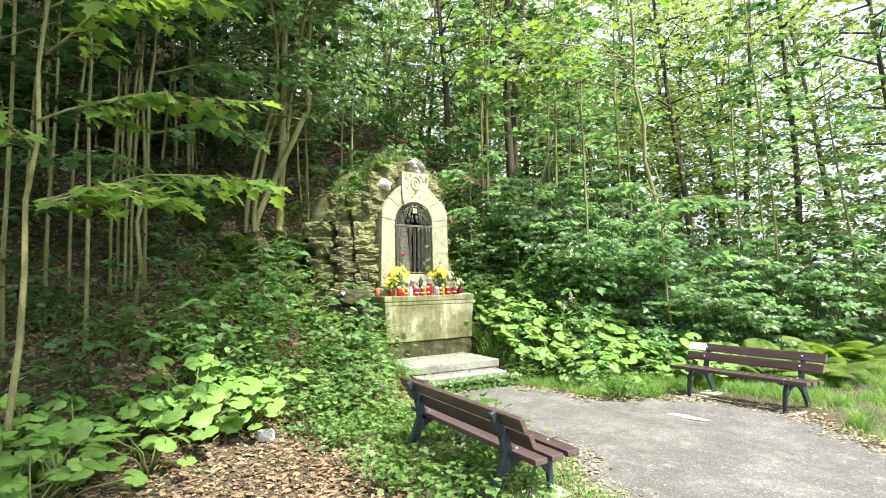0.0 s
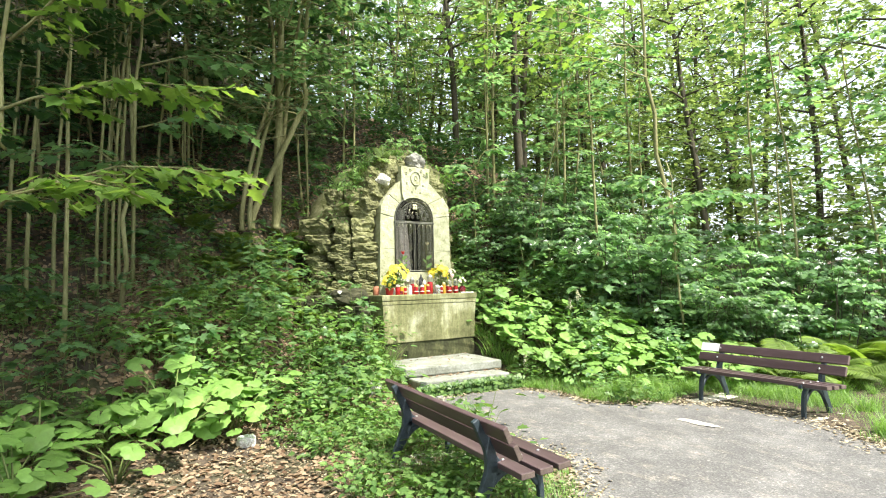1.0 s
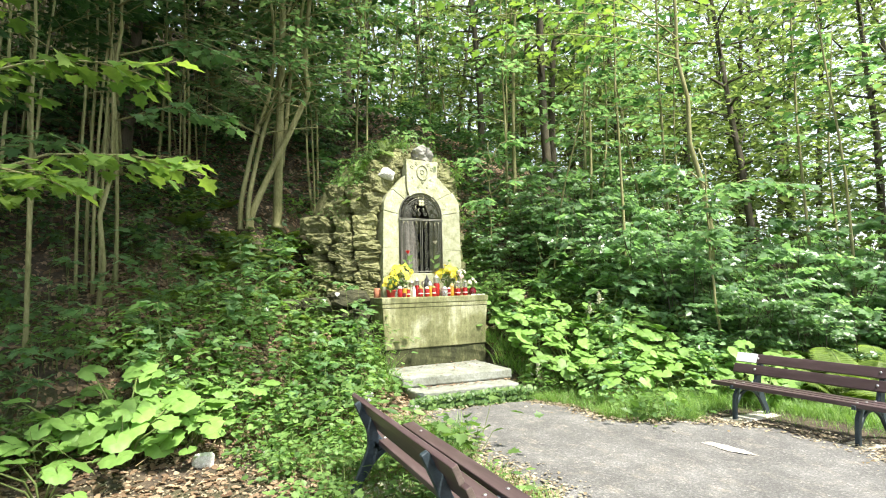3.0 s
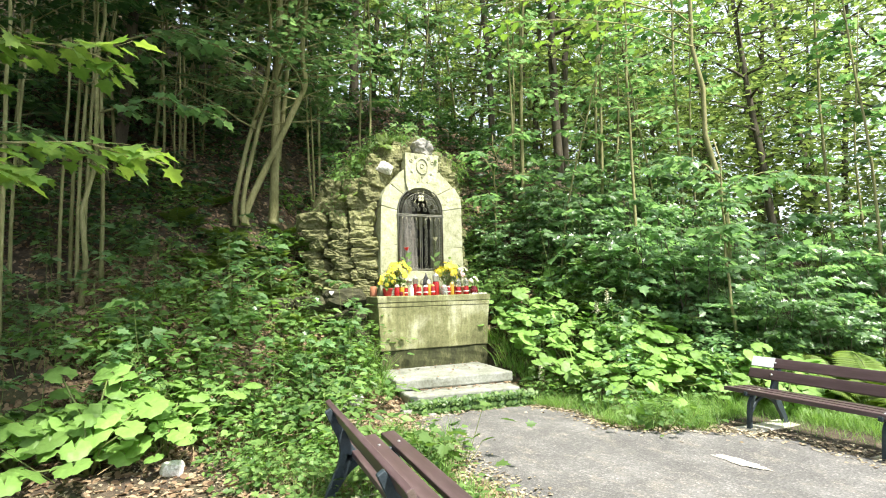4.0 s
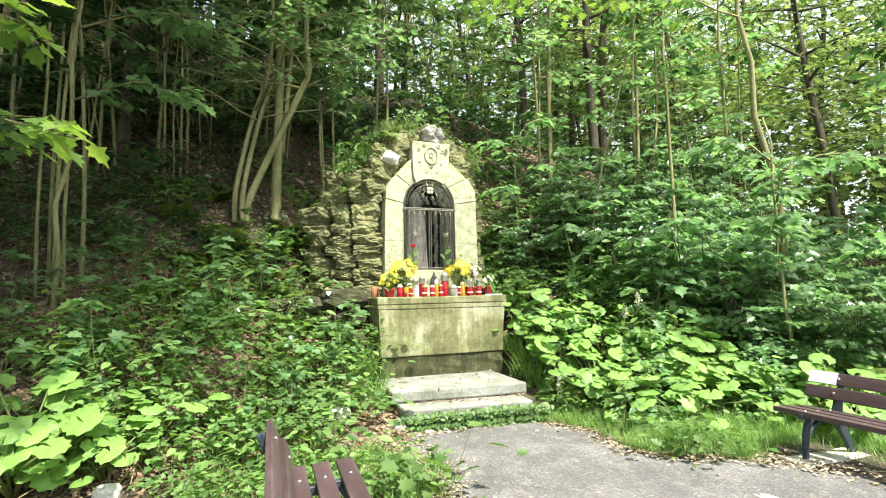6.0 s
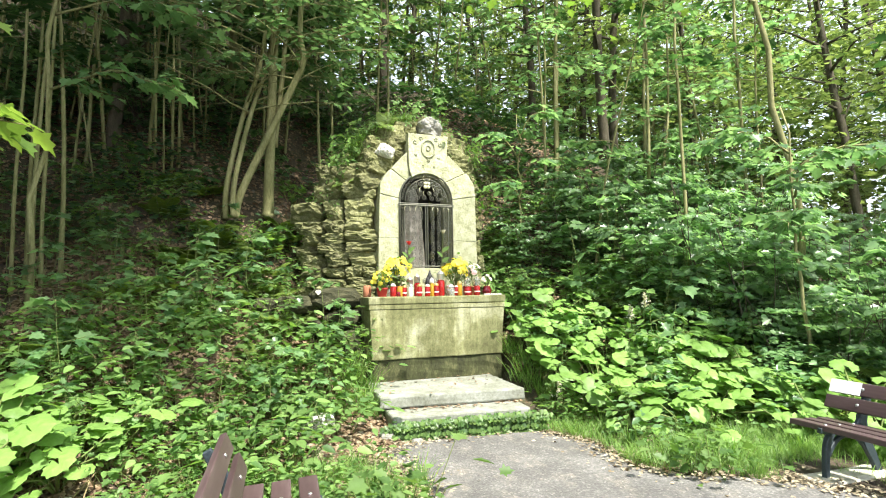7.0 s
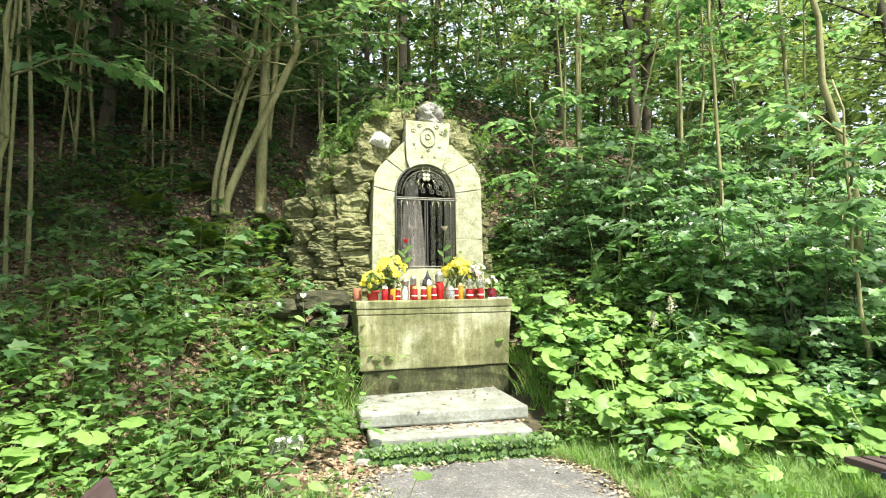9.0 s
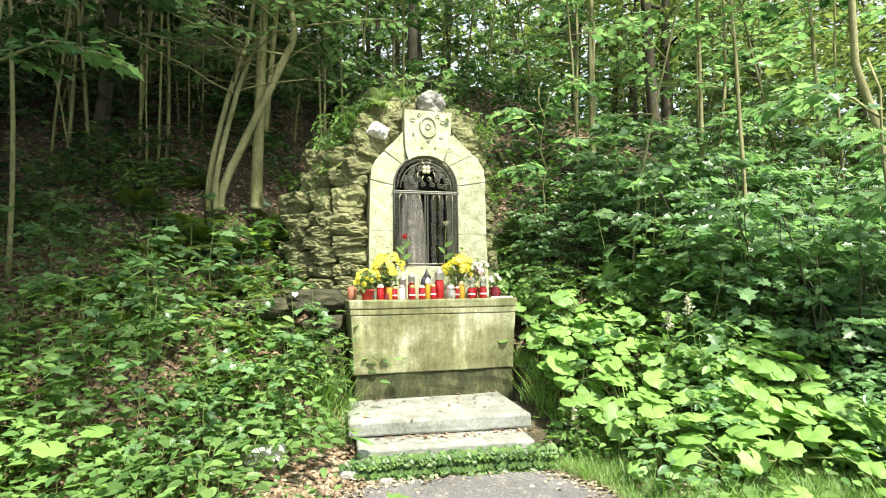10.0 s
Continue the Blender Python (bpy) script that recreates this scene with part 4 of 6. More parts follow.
def grow(seed, stems, tall, r0, low, reach, per_m, leaf, tpl, leafmat, barkmat, lean=0.06, name="tree", label="", category="tree", spread=0.3, twigs=5, count=9, wob=0.06, sides=6, rise=0.45, taper=0.75, jit=0.3, face=0.0, bare=False):
    """A tree, sapling or shrub: tapered stems, limbs in tiers, and leaves held on their twigs."""
    rng = np.random.default_rng(seed)
    woods, sp = [], Sprays()
    for s in range(stems):
        wood = Geo()
        woods.append(wood)
        az = rng.uniform(0, 2 * math.pi)
        base = np.array([math.cos(az), math.sin(az), 0]) * (spread * rng.uniform(0.2, 1) if stems > 1 else 0)
        h = tall * rng.uniform(0.75, 1.0) if stems > 1 else tall
        n = 12
        d = np.array([math.cos(az) * lean, math.sin(az) * lean, 1.0])
        pts = [base + np.array([0, 0, -0.25])]
        for i in range(n):
            d = d + np.array([rng.normal() * wob, rng.normal() * wob, 0.02])
            pts.append(pts[-1] + d / np.linalg.norm(d) * (h + 0.25) / n)
        rr = r0 * rng.uniform(0.7, 1.0) if stems > 1 else r0
        wood.tube(pts, [rr * (1 - taper * i / n) * (1.25 if i == 0 else 1) for i in range(n + 1)], sides)
        arr = np.array(pts)
        for k in range(max(2, int(h * (1 - low) * per_m))):
            t = (low + (1 - low) * (k + rng.uniform(0, 1)) / max(2, int(h * (1 - low) * per_m))) * n
            i = min(int(t), n - 1)
            p = arr[i] + (arr[i + 1] - arr[i]) * (t - i)
            f = (t / n - low) / (1 - low)
            ln = reach * (0.45 + 0.9 * f * (1 - f) * 2 + 0.2 * rng.uniform(-1, 1)) * (1.0 if f < 0.8 else 0.7)
            az2 = k * 2.4 + rng.uniform(-0.5, 0.5) + s
            br = branch_line(rng, p, az2, ln, rise * rng.uniform(0.3, 1.2))
            wood.tube(br, [max(0.003, rr * 0.35 * (1 - 0.8 * j / 5)) for j in range(6)], 4)
            sp.along(rng, br, leaf, count, 0.35, jit, 0.1, face)
            for q in range(twigs):
                j = 1 + q % 4
                tw = branch_line(rng, br[j] + (br[j + 1] - br[j]) * rng.uniform(0, 1), az2 + (1 if q % 2 else -1) * rng.uniform(0.5, 1.1), ln * rng.uniform(0.25, 0.5), 0.05 + 0.1 * rng.normal(), 4)
                if not bare:
                    wood.tube(tw, [0.005, 0.004, 0.003, 0.002], 3)
                sp.along(rng, tw, leaf, count, 0.15, jit, 0.1, face)
    root = thing(name, label, category)
    for wood in woods:
        part("trunk" if category == "tree" else "stem", wood.mesh("trunk", barkmat, True), root)
    part("crown", sp.mesh("crown", tpl, leafmat), root)
    return root


PLACED = {}


def put(kind, x, y, z=None, turn=0.0, scale=1.0, tilt=(0, 0), group=""):
    """Stand a plant of this kind: the first is the built one, the rest are its copies."""
    m = pose(x, y, hz(x, y) if z is None else z, tilt[0], tilt[1], 0) @ pose(0, 0, 0, 0, 0, turn)
    src = KINDS[kind]
    if kind not in PLACED:
        PLACED[kind] = src
        src.matrix_basis = m @ Matrix.Diagonal((scale, scale, scale, 1))
        ob = src
    else:
        ob = copy_thing(src, m)
        ob.matrix_basis = m @ Matrix.Diagonal((scale, scale, scale, 1))
    if group:
        ob["group"] = group
    return ob


KINDS = {}
for i in range(3):
    KINDS["tall%d" % i] = grow(100 + i, 1, 13.0, 0.13, 0.22, 2.3, 3.0, 0.17, DIAMOND, LEAF_FAR, BARK_DARK, 0.05, "forest_tree", "tall slender forest tree with an airy green crown", "tree", twigs=6, count=10, wob=0.03, rise=0.5, bare=True)
for i in range(3):
    KINDS["pole%d" % i] = grow(120 + i, 1, 5.5, 0.028, 0.18, 0.95, 4.0, 0.13, MAPLE, LEAF_SHADE_TONE, BARK, 0.08, "maple_sapling", "slender young maple with tiers of leaves coloured dark as in shade", "tree", twigs=3, count=5, wob=0.035, sides=5, rise=0.35)
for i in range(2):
    KINDS["lit%d" % i] = grow(125 + i, 1, 5.5, 0.03, 0.2, 1.0, 4.0, 0.13, MAPLE, LEAF_MAPLE, BARK, 0.08, "maple_sapling", "slender young maple with tiers of leaves in the lighter, sunlit colour", "tree", twigs=3, count=6, wob=0.035, sides=5, rise=0.35, face=0.4)
    KINDS["wand%d" % i] = grow(130 + i, 1, 6.5, 0.026, 0.42, 0.8, 3.2, 0.13, MAPLE, LEAF_SHADE_TONE, BARK, 0.05, "maple_pole", "tall thin pale-barked young maple, bare below", "tree", twigs=2, count=4, wob=0.03, sides=6, rise=0.4)
for i in range(3):
    KINDS["shrub%d" % i] = grow(140 + i, 6, 2.4, 0.016, 0.12, 0.8, 4.0, 0.115, MAPLE, LEAF_MAPLE, BARK_DARK, 0.35, "maple_shrub", "dense young maple thicket with layered green leaves", "shrub", 0.3, 4, 6, 0.07, 4, rise=0.3, face=0.8, bare=True)
for i in range(2):
    KINDS["herb%d" % i] = grow(160 + i, 5, 0.75, 0.006, 0.2, 0.22, 9.0, 0.085, OVAL, LEAF_LOW, STEM, 0.3, "leafy_herb", "knee-high green herb with pointed leaves", "plant", 0.12, 1, 3, 0.06, 3, rise=0.4)


def burdock(seed, n, size, tall):
    rng = np.random.default_rng(seed)
    root = thing("butterbur", "broad-leaved butterbur with round light green leaves", "plant")
    for k in range(n):
        az = k * 2.4 + rng.uniform(-0.5, 0.5)
        out = rng.uniform(0.10, 0.50)
        h = tall * rng.uniform(0.45, 1.0) * (1 - 0.45 * out)
        tip = np.array([math.cos(az) * out, math.sin(az) * out, h])
        mid = tip * np.array([0.35, 0.35, 0.6])
        part("stalk", Geo().tube([(0, 0, -0.03), mid, tip], [0.010, 0.008, 0.006], 5).mesh("stalk", STEM, True), root)
        s = size * rng.uniform(0.6, 1.15)
        d = np.array([math.cos(az), math.sin(az), -0.12 + 0.15 * rng.normal()])
        up = np.array([math.cos(az) * 0.12 + 0.16 * rng.normal(), math.sin(az) * 0.12 + 0.16 * rng.normal(), 1.0])
        part("leaf", leaf_mesh("leaf", round_leaf(18, seed * 20 + k), [tip], [d], [up], [s], LEAF_BUR), root)
    return root


for i in range(3):
    KINDS["bur%d" % i] = burdock(200 + i, 7 + i, 0.225, 0.52)


def fern(seed, n, length):
    rng = np.random.default_rng(seed)
    stem, sp = Geo(), Sprays()
    for k in range(n):
        az = k * 2 * math.pi / n + rng.uniform(-0.6, 0.6)
        L = length * rng.uniform(0.6, 1.15)
        e = rng.uniform(0.55, 1.25)
        pts = [np.array([math.cos(az) * L * 0.85 * t / (0.6 + 0.4 * e), math.sin(az) * L * 0.85 * t / (0.6 + 0.4 * e), L * e * (0.9 * t - 0.6 * t * t)]) for t in np.linspace(0, 1, 9)]
        stem.tube(pts, [0.005 * (1 - 0.8 * i / 8) for i in range(9)], 4)
        pts = np.array(pts)
        for j in range(26):
            t = 0.15 + 0.85 * j / 26
            i = min(int(t * 8), 7)
            p = pts[i] + (pts[i + 1] - pts[i]) * (t * 8 - i)
            ax = pts[i + 1] - pts[i]
            ax = ax / np.linalg.norm(ax)
            side = np.cross(ax, (0, 0, 1.0))
            side /= np.linalg.norm(side)
            for sg in (-1, 1):
                sp.add(p, side * sg + ax * 0.35, np.cross(side, ax), L * 0.23 * math.sin(math.pi * min(1, 0.25 + t * 0.75)) + 0.01)
    root = thing("fern", "arching light green fern", "fern")
    part("stalk_mass", stem.mesh("stalk_mass", STEM, True), root)["kind"] = "stuff"
    part("fronds", sp.mesh("fronds", PINNA, LEAF_FERN), root)
    return root


for i in range(2):
    KINDS["fern%d" % i] = fern(220 + i, 7 + i, 0.66)


def tuft(seed, n, length, material, name, label):
    rng = np.random.default_rng(seed)
    P = np.stack([rng.normal(size=n) * 0.07, rng.normal(size=n) * 0.07, np.full(n, -0.01)], 1)
    w = rng.uniform(0, 2 * np.pi, n)
    D = np.stack([np.cos(w) * 0.45, np.sin(w) * 0.45, np.ones(n)], 1) + 0.15 * rng.normal(size=(n, 3))
    N = np.stack([-np.cos(w), -np.sin(w), np.full(n, 0.5)], 1)
    return thing(name, label, "grass", data=leaf_mesh(name, BLADE, P, D, N, length * rng.uniform(0.4, 1.1, n), material))


for i in range(2):
    KINDS["grass%d" % i] = tuft(240 + i, 110, 0.42, GRASS, "grass_tuft", "tuft of long arching green grass")


def low_clump(seed, n, leaf, tall, material, name, label):
    rng = np.random.default_rng(seed)
    P = np.stack([rng.normal(size=n) * 0.17, rng.normal(size=n) * 0.17, tall * rng.uniform(0.25, 1.0, n)], 1)
    D = np.stack([P[:, 0], P[:, 1], 0.02 + 0.04 * rng.normal(size=n)], 1) + 0.08 * rng.normal(size=(n, 3)) * (1, 1, 0.4)
    root = thing(name, label, "plant")
    st = Geo()
    for k in range(0, n, 3):
        st.tube([(P[k][0] * 0.5, P[k][1] * 0.5, -0.02), P[k]], [0.003, 0.002], 3)
    part("stalk_mass", st.mesh("stalk_mass", STEM), root)["kind"] = "stuff"
    part("leaves", leaf_mesh("leaves", MAPLE if seed % 2 else OVAL, P, D, ups(rng, n, 0.3), leaf * rng.uniform(0.6, 1.2, n), material), root)
    return root


for i in range(4):
    KINDS["low%d" % i] = low_clump(260 + i, 46, 0.085, 0.26, LEAF_LOW, "ground_elder", "low clump of green woodland herbs")
rng_ivy = np.random.default_rng(270)
n_ivy = 60
KINDS["ivy0"] = thing("ivy", "small-leaved ivy hanging over the lower step", "ivy", data=leaf_mesh("ivy", MAPLE, np.stack([rng_ivy.normal(size=n_ivy) * 0.07, rng_ivy.normal(size=n_ivy) * 0.02 - 0.02, rng_ivy.uniform(0.01, 0.19, n_ivy)], 1),
                      np.stack([rng_ivy.normal(size=n_ivy) * 0.7, np.full(n_ivy, -0.4), rng_ivy.normal(size=n_ivy) * 0.5 - 0.3], 1), np.stack([rng_ivy.normal(size=n_ivy) * 0.3, np.full(n_ivy, -0.7), np.full(n_ivy, 0.8)], 1), 0.05 * rng_ivy.uniform(0.6, 1.3, n_ivy), IVY))
KINDS["seed0"] = grow(280, 1, 0.8, 0.006, 0.45, 0.28, 7.0, 0.14, MAPLE, LEAF_MAPLE, STEM, 0.1, "maple_seedling", "young maple seedling with broad leaves", "plant", twigs=1, count=3, wob=0.05, sides=4)
KINDS["seed1"] = grow(281, 1, 1.1, 0.007, 0.4, 0.33, 6.0, 0.15, MAPLE, LEAF_MAPLE, STEM, 0.1, "maple_seedling", "young maple seedling with broad leaves", "plant", twigs=1, count=3, wob=0.05, sides=4)

# ---- plants: the places ----
R = np.random.default_rng(7)


def free(x, y):
    """Clear of the forecourt, the steps and the shrine."""
    if inside(x, y, EDGE) or (abs(x) < 1.15 and -1.3 < y < 0.65) or (-1.4 < x < 1.05 and 0.55 < y < 2.6):
        return False
    if ((x + 1.42) / 0.58) ** 2 + ((y + 1.5) / 0.42) ** 2 < 1:      # trodden litter beside the steps
        return False
    for bx in (-2.4, 2.0):
        if abs(x - bx) < 0.45 and abs(y + 4.15) < 1.1:
            return False
    return True


# tall wood over the bank and beyond the ridge
n_tall = 0
for gx in np.arange(-17, 25, 2.1):
    for gy in np.arange(3.2, 20, 2.3):
        x, y = gx + R.uniform(-0.8, 0.8), gy + R.uniform(-0.9, 0.9)
        if x > 2 and y < 5.0 or (abs(x) < 2.6 and y < 6.0) or R.uniform() < 0.1 or (x > 4 and R.uniform() < 0.25):
            continue
        put("tall%d" % (n_tall % 3), x, y, hz(x, y) - 0.1, R.uniform(0, 360), R.uniform(0.7, 1.1), group="wood behind the shrine")
        n_tall += 1
for x, y, s in ((11.0, 1.6, 0.9), (12.5, -3.2, 0.9), (14, 0.0, 1.0), (14, -6, 1.0), (16, -3, 1.0), (17, -9, 1.0), (19, -5, 1.1), (20, 1, 1.1), (18, 3.5, 1.0), (15.5, 3.0, 1.0), (22, -8, 1.1),
                (-9, -1.5, 0.9), (-11, 1.5, 1.0), (-12, -13, 1.0), (4, -27, 1.0), (-14, -6, 1.0), (13, -25, 1.0), (-4, -28, 1.0)):
    put("tall%d" % (n_tall % 3), x, y, hz(x, y) - 0.1, R.uniform(0, 360), s, group="wood behind the shrine")
    n_tall += 1
# slender saplings
k = 0
for x, y, s in ((-5.8, -0.9, 1.1), (-6.2, 0.6, 1.2), (-3.6, 3.4, 1.1),
                (-4.4, 2.9, 1.1), (-5.2, 2.4, 1.2), (3.4, 2.45, 1.3), (2.9, 2.1, 1.0), (4.75, 1.5, 1.2), (2.75, 0.6, 0.85), (6.9, 0.9, 1.2), (6.5, 1.6, 1.2), (8.0, -2.0, 1.2), (0.3, 4.2, 1.2), (-0.8, 3.6, 1.1), (-1.8, 4.4, 1.2), (7.6, -4.6, 1.2), (8.4, -3.4, 1.2)):
    # shade-coloured leaves on the left, the lighter maple leaf on the right
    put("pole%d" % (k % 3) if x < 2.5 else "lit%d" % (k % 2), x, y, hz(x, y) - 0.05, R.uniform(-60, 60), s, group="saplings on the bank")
    k += 1
for i in range(60):
    x, y = R.uniform(-12, 12), R.uniform(3.0, 12)
    if 0.6 < x < 5.2 and y < 7.5:
        y += 5.0
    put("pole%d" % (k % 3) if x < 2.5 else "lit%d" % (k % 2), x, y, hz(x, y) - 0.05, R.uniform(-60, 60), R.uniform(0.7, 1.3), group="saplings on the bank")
    k += 1
for i, (x, y, s) in enumerate(((-4.18, 0.88, 1.15), (-4.52, 0.92, 1.0), (-4.42, 0.8, 1.05), (-4.6, 0.8, 0.95), (-4.34, 0.84, 1.0), (-4.96, -0.49, 1.1), (-5.65, -0.3, 1.2), (-5.3, 0.25, 1.0), (-5.05, 0.7, 1.0), (-6.0, 0.2, 1.1), (-5.5, 1.0, 1.0), (-3.46, 2.78, 1.0), (-3.15, 3.0, 1.1), (-3.25, 2.85, 0.9),
                             (3.37, 2.47, 1.7), (2.92, 2.12, 1.0), (4.73, 1.5, 1.5), (4.18, 0.1, 1.3), (5.6, 2.6, 1.6), (6.6, 1.0, 1.6), (6.6, -2.6, 1.3), (7.3, -1.6, 1.5), (0.5, 3.9, 1.2), (-0.6, 4.0, 1.2), (-1.0, 2.9, 0.9))):
    put("wand%d" % (i % 2), x, y, hz(x, y) - 0.05, R.uniform(0, 360), s, group="thin poles on the bank")
RU = random.Random(66)
for i in range(30):
    x, y = RU.uniform(-7.0, -2.3), RU.uniform(2.3, 6.0)
    put("wand%d" % (i % 2), x, y, hz(x, y) - 0.05, RU.uniform(0, 360), RU.uniform(0.5, 0.95), (RU.uniform(-9, 9), RU.uniform(-9, 9)), "thin poles on the bank")
# thicket on the right
k = 0
for x, y, s in ((3.2, -0.3, 0.85), (3.9, -0.9, 1.0), (4.6, -0.2, 1.1), (4.9, -1.6, 1.0), (5.8, -1.0, 1.1), (6.2, -2.2, 1.1), (5.5, 0.6, 1.2), (3.5, 0.9, 0.9), (2.6, 0.9, 0.7), (6.9, -0.4, 1.2), (7.4, -2.6, 1.2), (8.3, -1.2, 1.3), (8.6, -3.6, 1.2), (7.0, 1.2, 1.2), (4.4, 1.6, 1.0),
                (9.8, -2.2, 1.3), (10.2, -4.6, 1.3), (10.5, -6.3, 1.3), (11.5, -3.6, 1.4), (8.8, 0.6, 1.3), (6.0, 2.2, 1.1), (4.5, 0.6, 0.5), (4.9, 0.2, 0.55), (5.3, -0.4, 0.6), (3.9, -1.6, 0.65), (4.3, -2.0, 0.7), (4.0, 1.0, 0.6), (4.2, 1.3, 0.5), (4.9, -2.5, 0.75), (5.6, -2.4, 0.8), (3.7, -0.4, 0.75), (4.5, -1.1, 0.8), (6.6, -3.2, 0.9), (5.2, -3.0, 0.6), (2.0, 0.9, 0.5), (-6.5, 1.4, 0.9), (-7.5, 0.2, 1.0), (-3.6, 3.9, 0.8), (-5.6, 3.6, 0.9), (-2.2, 5.0, 0.9), (0.2, 5.6, 0.8)):
    put("shrub%d" % (k % 3), x, y, hz(x, y) - 0.05, R.uniform(-55, 55), s, group="thicket")
    k += 1
# butterbur on both sides of the forecourt
k = 0
for x0, x1, y0, y1, n in ((1.2, 3.0, -2.2, -0.9, 38), (1.05, 1.9, -0.9, 0.2, 16), (2.3, 4.4, -3.4, -2.0, 26), (-4.7, -3.1, -2.0, -1.2, 16), (-5.6, -4.4, -3.2, -1.5, 13)):
    for i in range(n):
        x, y = R.uniform(x0, x1), R.uniform(y0, y1)
        if free(x, y):
            put("bur%d" % (k % 3), x, y, None, R.uniform(0, 360), R.uniform(0.75, 1.1) * (1.08 if x < 0 or x > 2.0 else 1.0), (R.uniform(6, 26), R.uniform(-12, 12)), "butterbur beds")
            k += 1
for i, (x, y, s) in enumerate(((3.3, -3.5, 1.2), (3.9, -3.7, 1.2), (4.6, -3.9, 1.2), (2.9, -3.1, 1.0), (5.2, -3.6, 1.2), (3.5, -3.0, 1.2), (4.2, -3.2, 1.2), (2.6, -2.1, 1.0), (3.1, -2.3, 1.0), (2.3, -1.15, 0.8), (2.75, -1.5, 0.9), (-2.6, 1.7, 0.9), (-2.9, 1.3, 0.9), (-1.9, 1.6, 0.8), (-3.6, 0.4, 0.8), (-2.9, 0.2, 0.8), (-3.3, 1.9, 0.8), (5.9, -4.0, 1.1), (-3.9, -0.5, 0.8), (-2.2, -0.2, 0.6))):
    put("fern%d" % (i % 2), x, y, None, R.uniform(0, 360), s, (R.uniform(-10, 10), R.uniform(-10, 10)), "ferns")
# low herbs
k = 0
while k < 140:
    x, y = R.uniform(-6.5, 5.0), R.uniform(-3.2, 3.2)
    if not free(x, y) or (x < -2.6 and y < -1.9) or R.uniform() > (0.9 if y < 0.5 else 0.45):
        continue
    put("low%d" % (k % 4), x, y, None, R.uniform(0, 360), R.uniform(0.7, 1.5), (R.uniform(-12, 12), R.uniform(-12, 12)), "woodland herbs")
    k += 1
for i in range(90):
    x, y = R.uniform(-5.5, 3.5), R.uniform(-1.9, 2.4)
    if free(x, y):
        put("herb%d" % (i % 2), x, y, None, R.uniform(0, 360), R.uniform(0.5, 1.0), group="woodland herbs")
RS = random.Random(88)
for i in range(100):
    x, y = RS.uniform(-5.6, -1.1), RS.uniform(-1.7, 1.6)
    if free(x, y):
        put("seed%d" % (i % 2), x, y, None, RS.uniform(0, 360), RS.uniform(0.45, 0.9), group="maple seedlings")
for i in range(60):
    x, y = RS.uniform(-4.2, -1.05), RS.uniform(-1.95, 0.3)
    if free(x, y):
        put("low%d" % (i % 4), x, y, None, RS.uniform(0, 360), RS.uniform(0.8, 1.5), (RS.uniform(-6, 14), RS.uniform(-12, 12)), "woodland herbs")
for i in range(26):
    x, y = RS.uniform(-3.4, -1.6), RS.uniform(0.4, 2.6)
    put("fern%d" % (i % 2), x, y, None, RS.uniform(0, 360), RS.uniform(0.6, 0.95), (RS.uniform(-5, 20), RS.uniform(-10, 10)), "ferns")
for i in range(34):
    x, y = RS.uniform(2.9, 7.2), RS.uniform(-4.2, -2.3)
    if free(x, y):
        put("fern%d" % (i % 2), x, y, None, RS.uniform(0, 360), RS.uniform(1.3, 1.8), (RS.uniform(0, 18), RS.uniform(-10, 10)), "ferns")
for i in range(95):
    x, y = RS.uniform(-3.15, -1.45), RS.uniform(-5.4, -2.0)
    if not inside(x, y, EDGE) and not inside(x + 0.3, y, EDGE):
        put("low%d" % (i % 4), x, y, None, RS.uniform(0, 360), RS.uniform(0.5, 0.9), (RS.uniform(-12, 12), RS.uniform(-12, 12)), "herbs round the bench")
for i in range(70):
    x, y = R.uniform(-6, 4.5), R.uniform(-1.4, 4)
    if free(x, y):
        put("seed%d" % (i % 2), x, y, None, R.uniform(0, 360), R.uniform(0.6, 1.2), group="maple seedlings")
# grass along the edges
k = 0
while k < 170:
    x, y = R.uniform(-2.4, 6.0), R.uniform(-6.5, -1.0)
    if not free(x, y) or (x > 1.0 and y > -2.2) or (x < 0 and y < -6):
        continue
    put("grass%d" % (k % 2), x, y, None, R.uniform(0, 360), R.uniform(0.3, 0.75), group="grass by the forecourt")
    k += 1
for x, y, s in ((0.98, -0.35, 1.1), (1.08, -0.15, 1.0), (1.0, 0.1, 0.9), (-1.02, -0.3, 1.0), (-1.12, -0.55, 0.9), (-1.05, 0.0, 0.9)):
    put("grass0", x, y, None, R.uniform(0, 360), s, group="grass by the forecourt")
for x, y, s in ((1.02, -0.55, 0.95), (1.12, -0.7, 0.8), (1.0, -0.8, 0.7), (1.22, -0.4, 0.9), (-1.08, -0.8, 0.8), (-1.2, -0.3, 1.0)):
    put("grass1", x, y, None, R.uniform(0, 360), s, group="grass by the forecourt")
for x, y, s in ((0.92, -1.18, 0.5), (1.02, -1.1, 0.55), (0.98, -1.3, 0.45), (1.12, -1.22, 0.5), (0.88, -1.05, 0.45)):
    put("herb0", x, y, None, R.uniform(0, 360), s, group="woodland herbs")
    put("low0", x + 0.05, y - 0.05, None, R.uniform(0, 360), s * 1.4, group="woodland herbs")
for i in range(38):
    x = -0.97 + 1.55 * i / 37
    put("ivy0", x, -1.30 - 0.087 * x + R.uniform(-0.02, 0.02), 0.0, R.uniform(-12, 12), R.uniform(0.85, 1.1), group="ivy along the step")

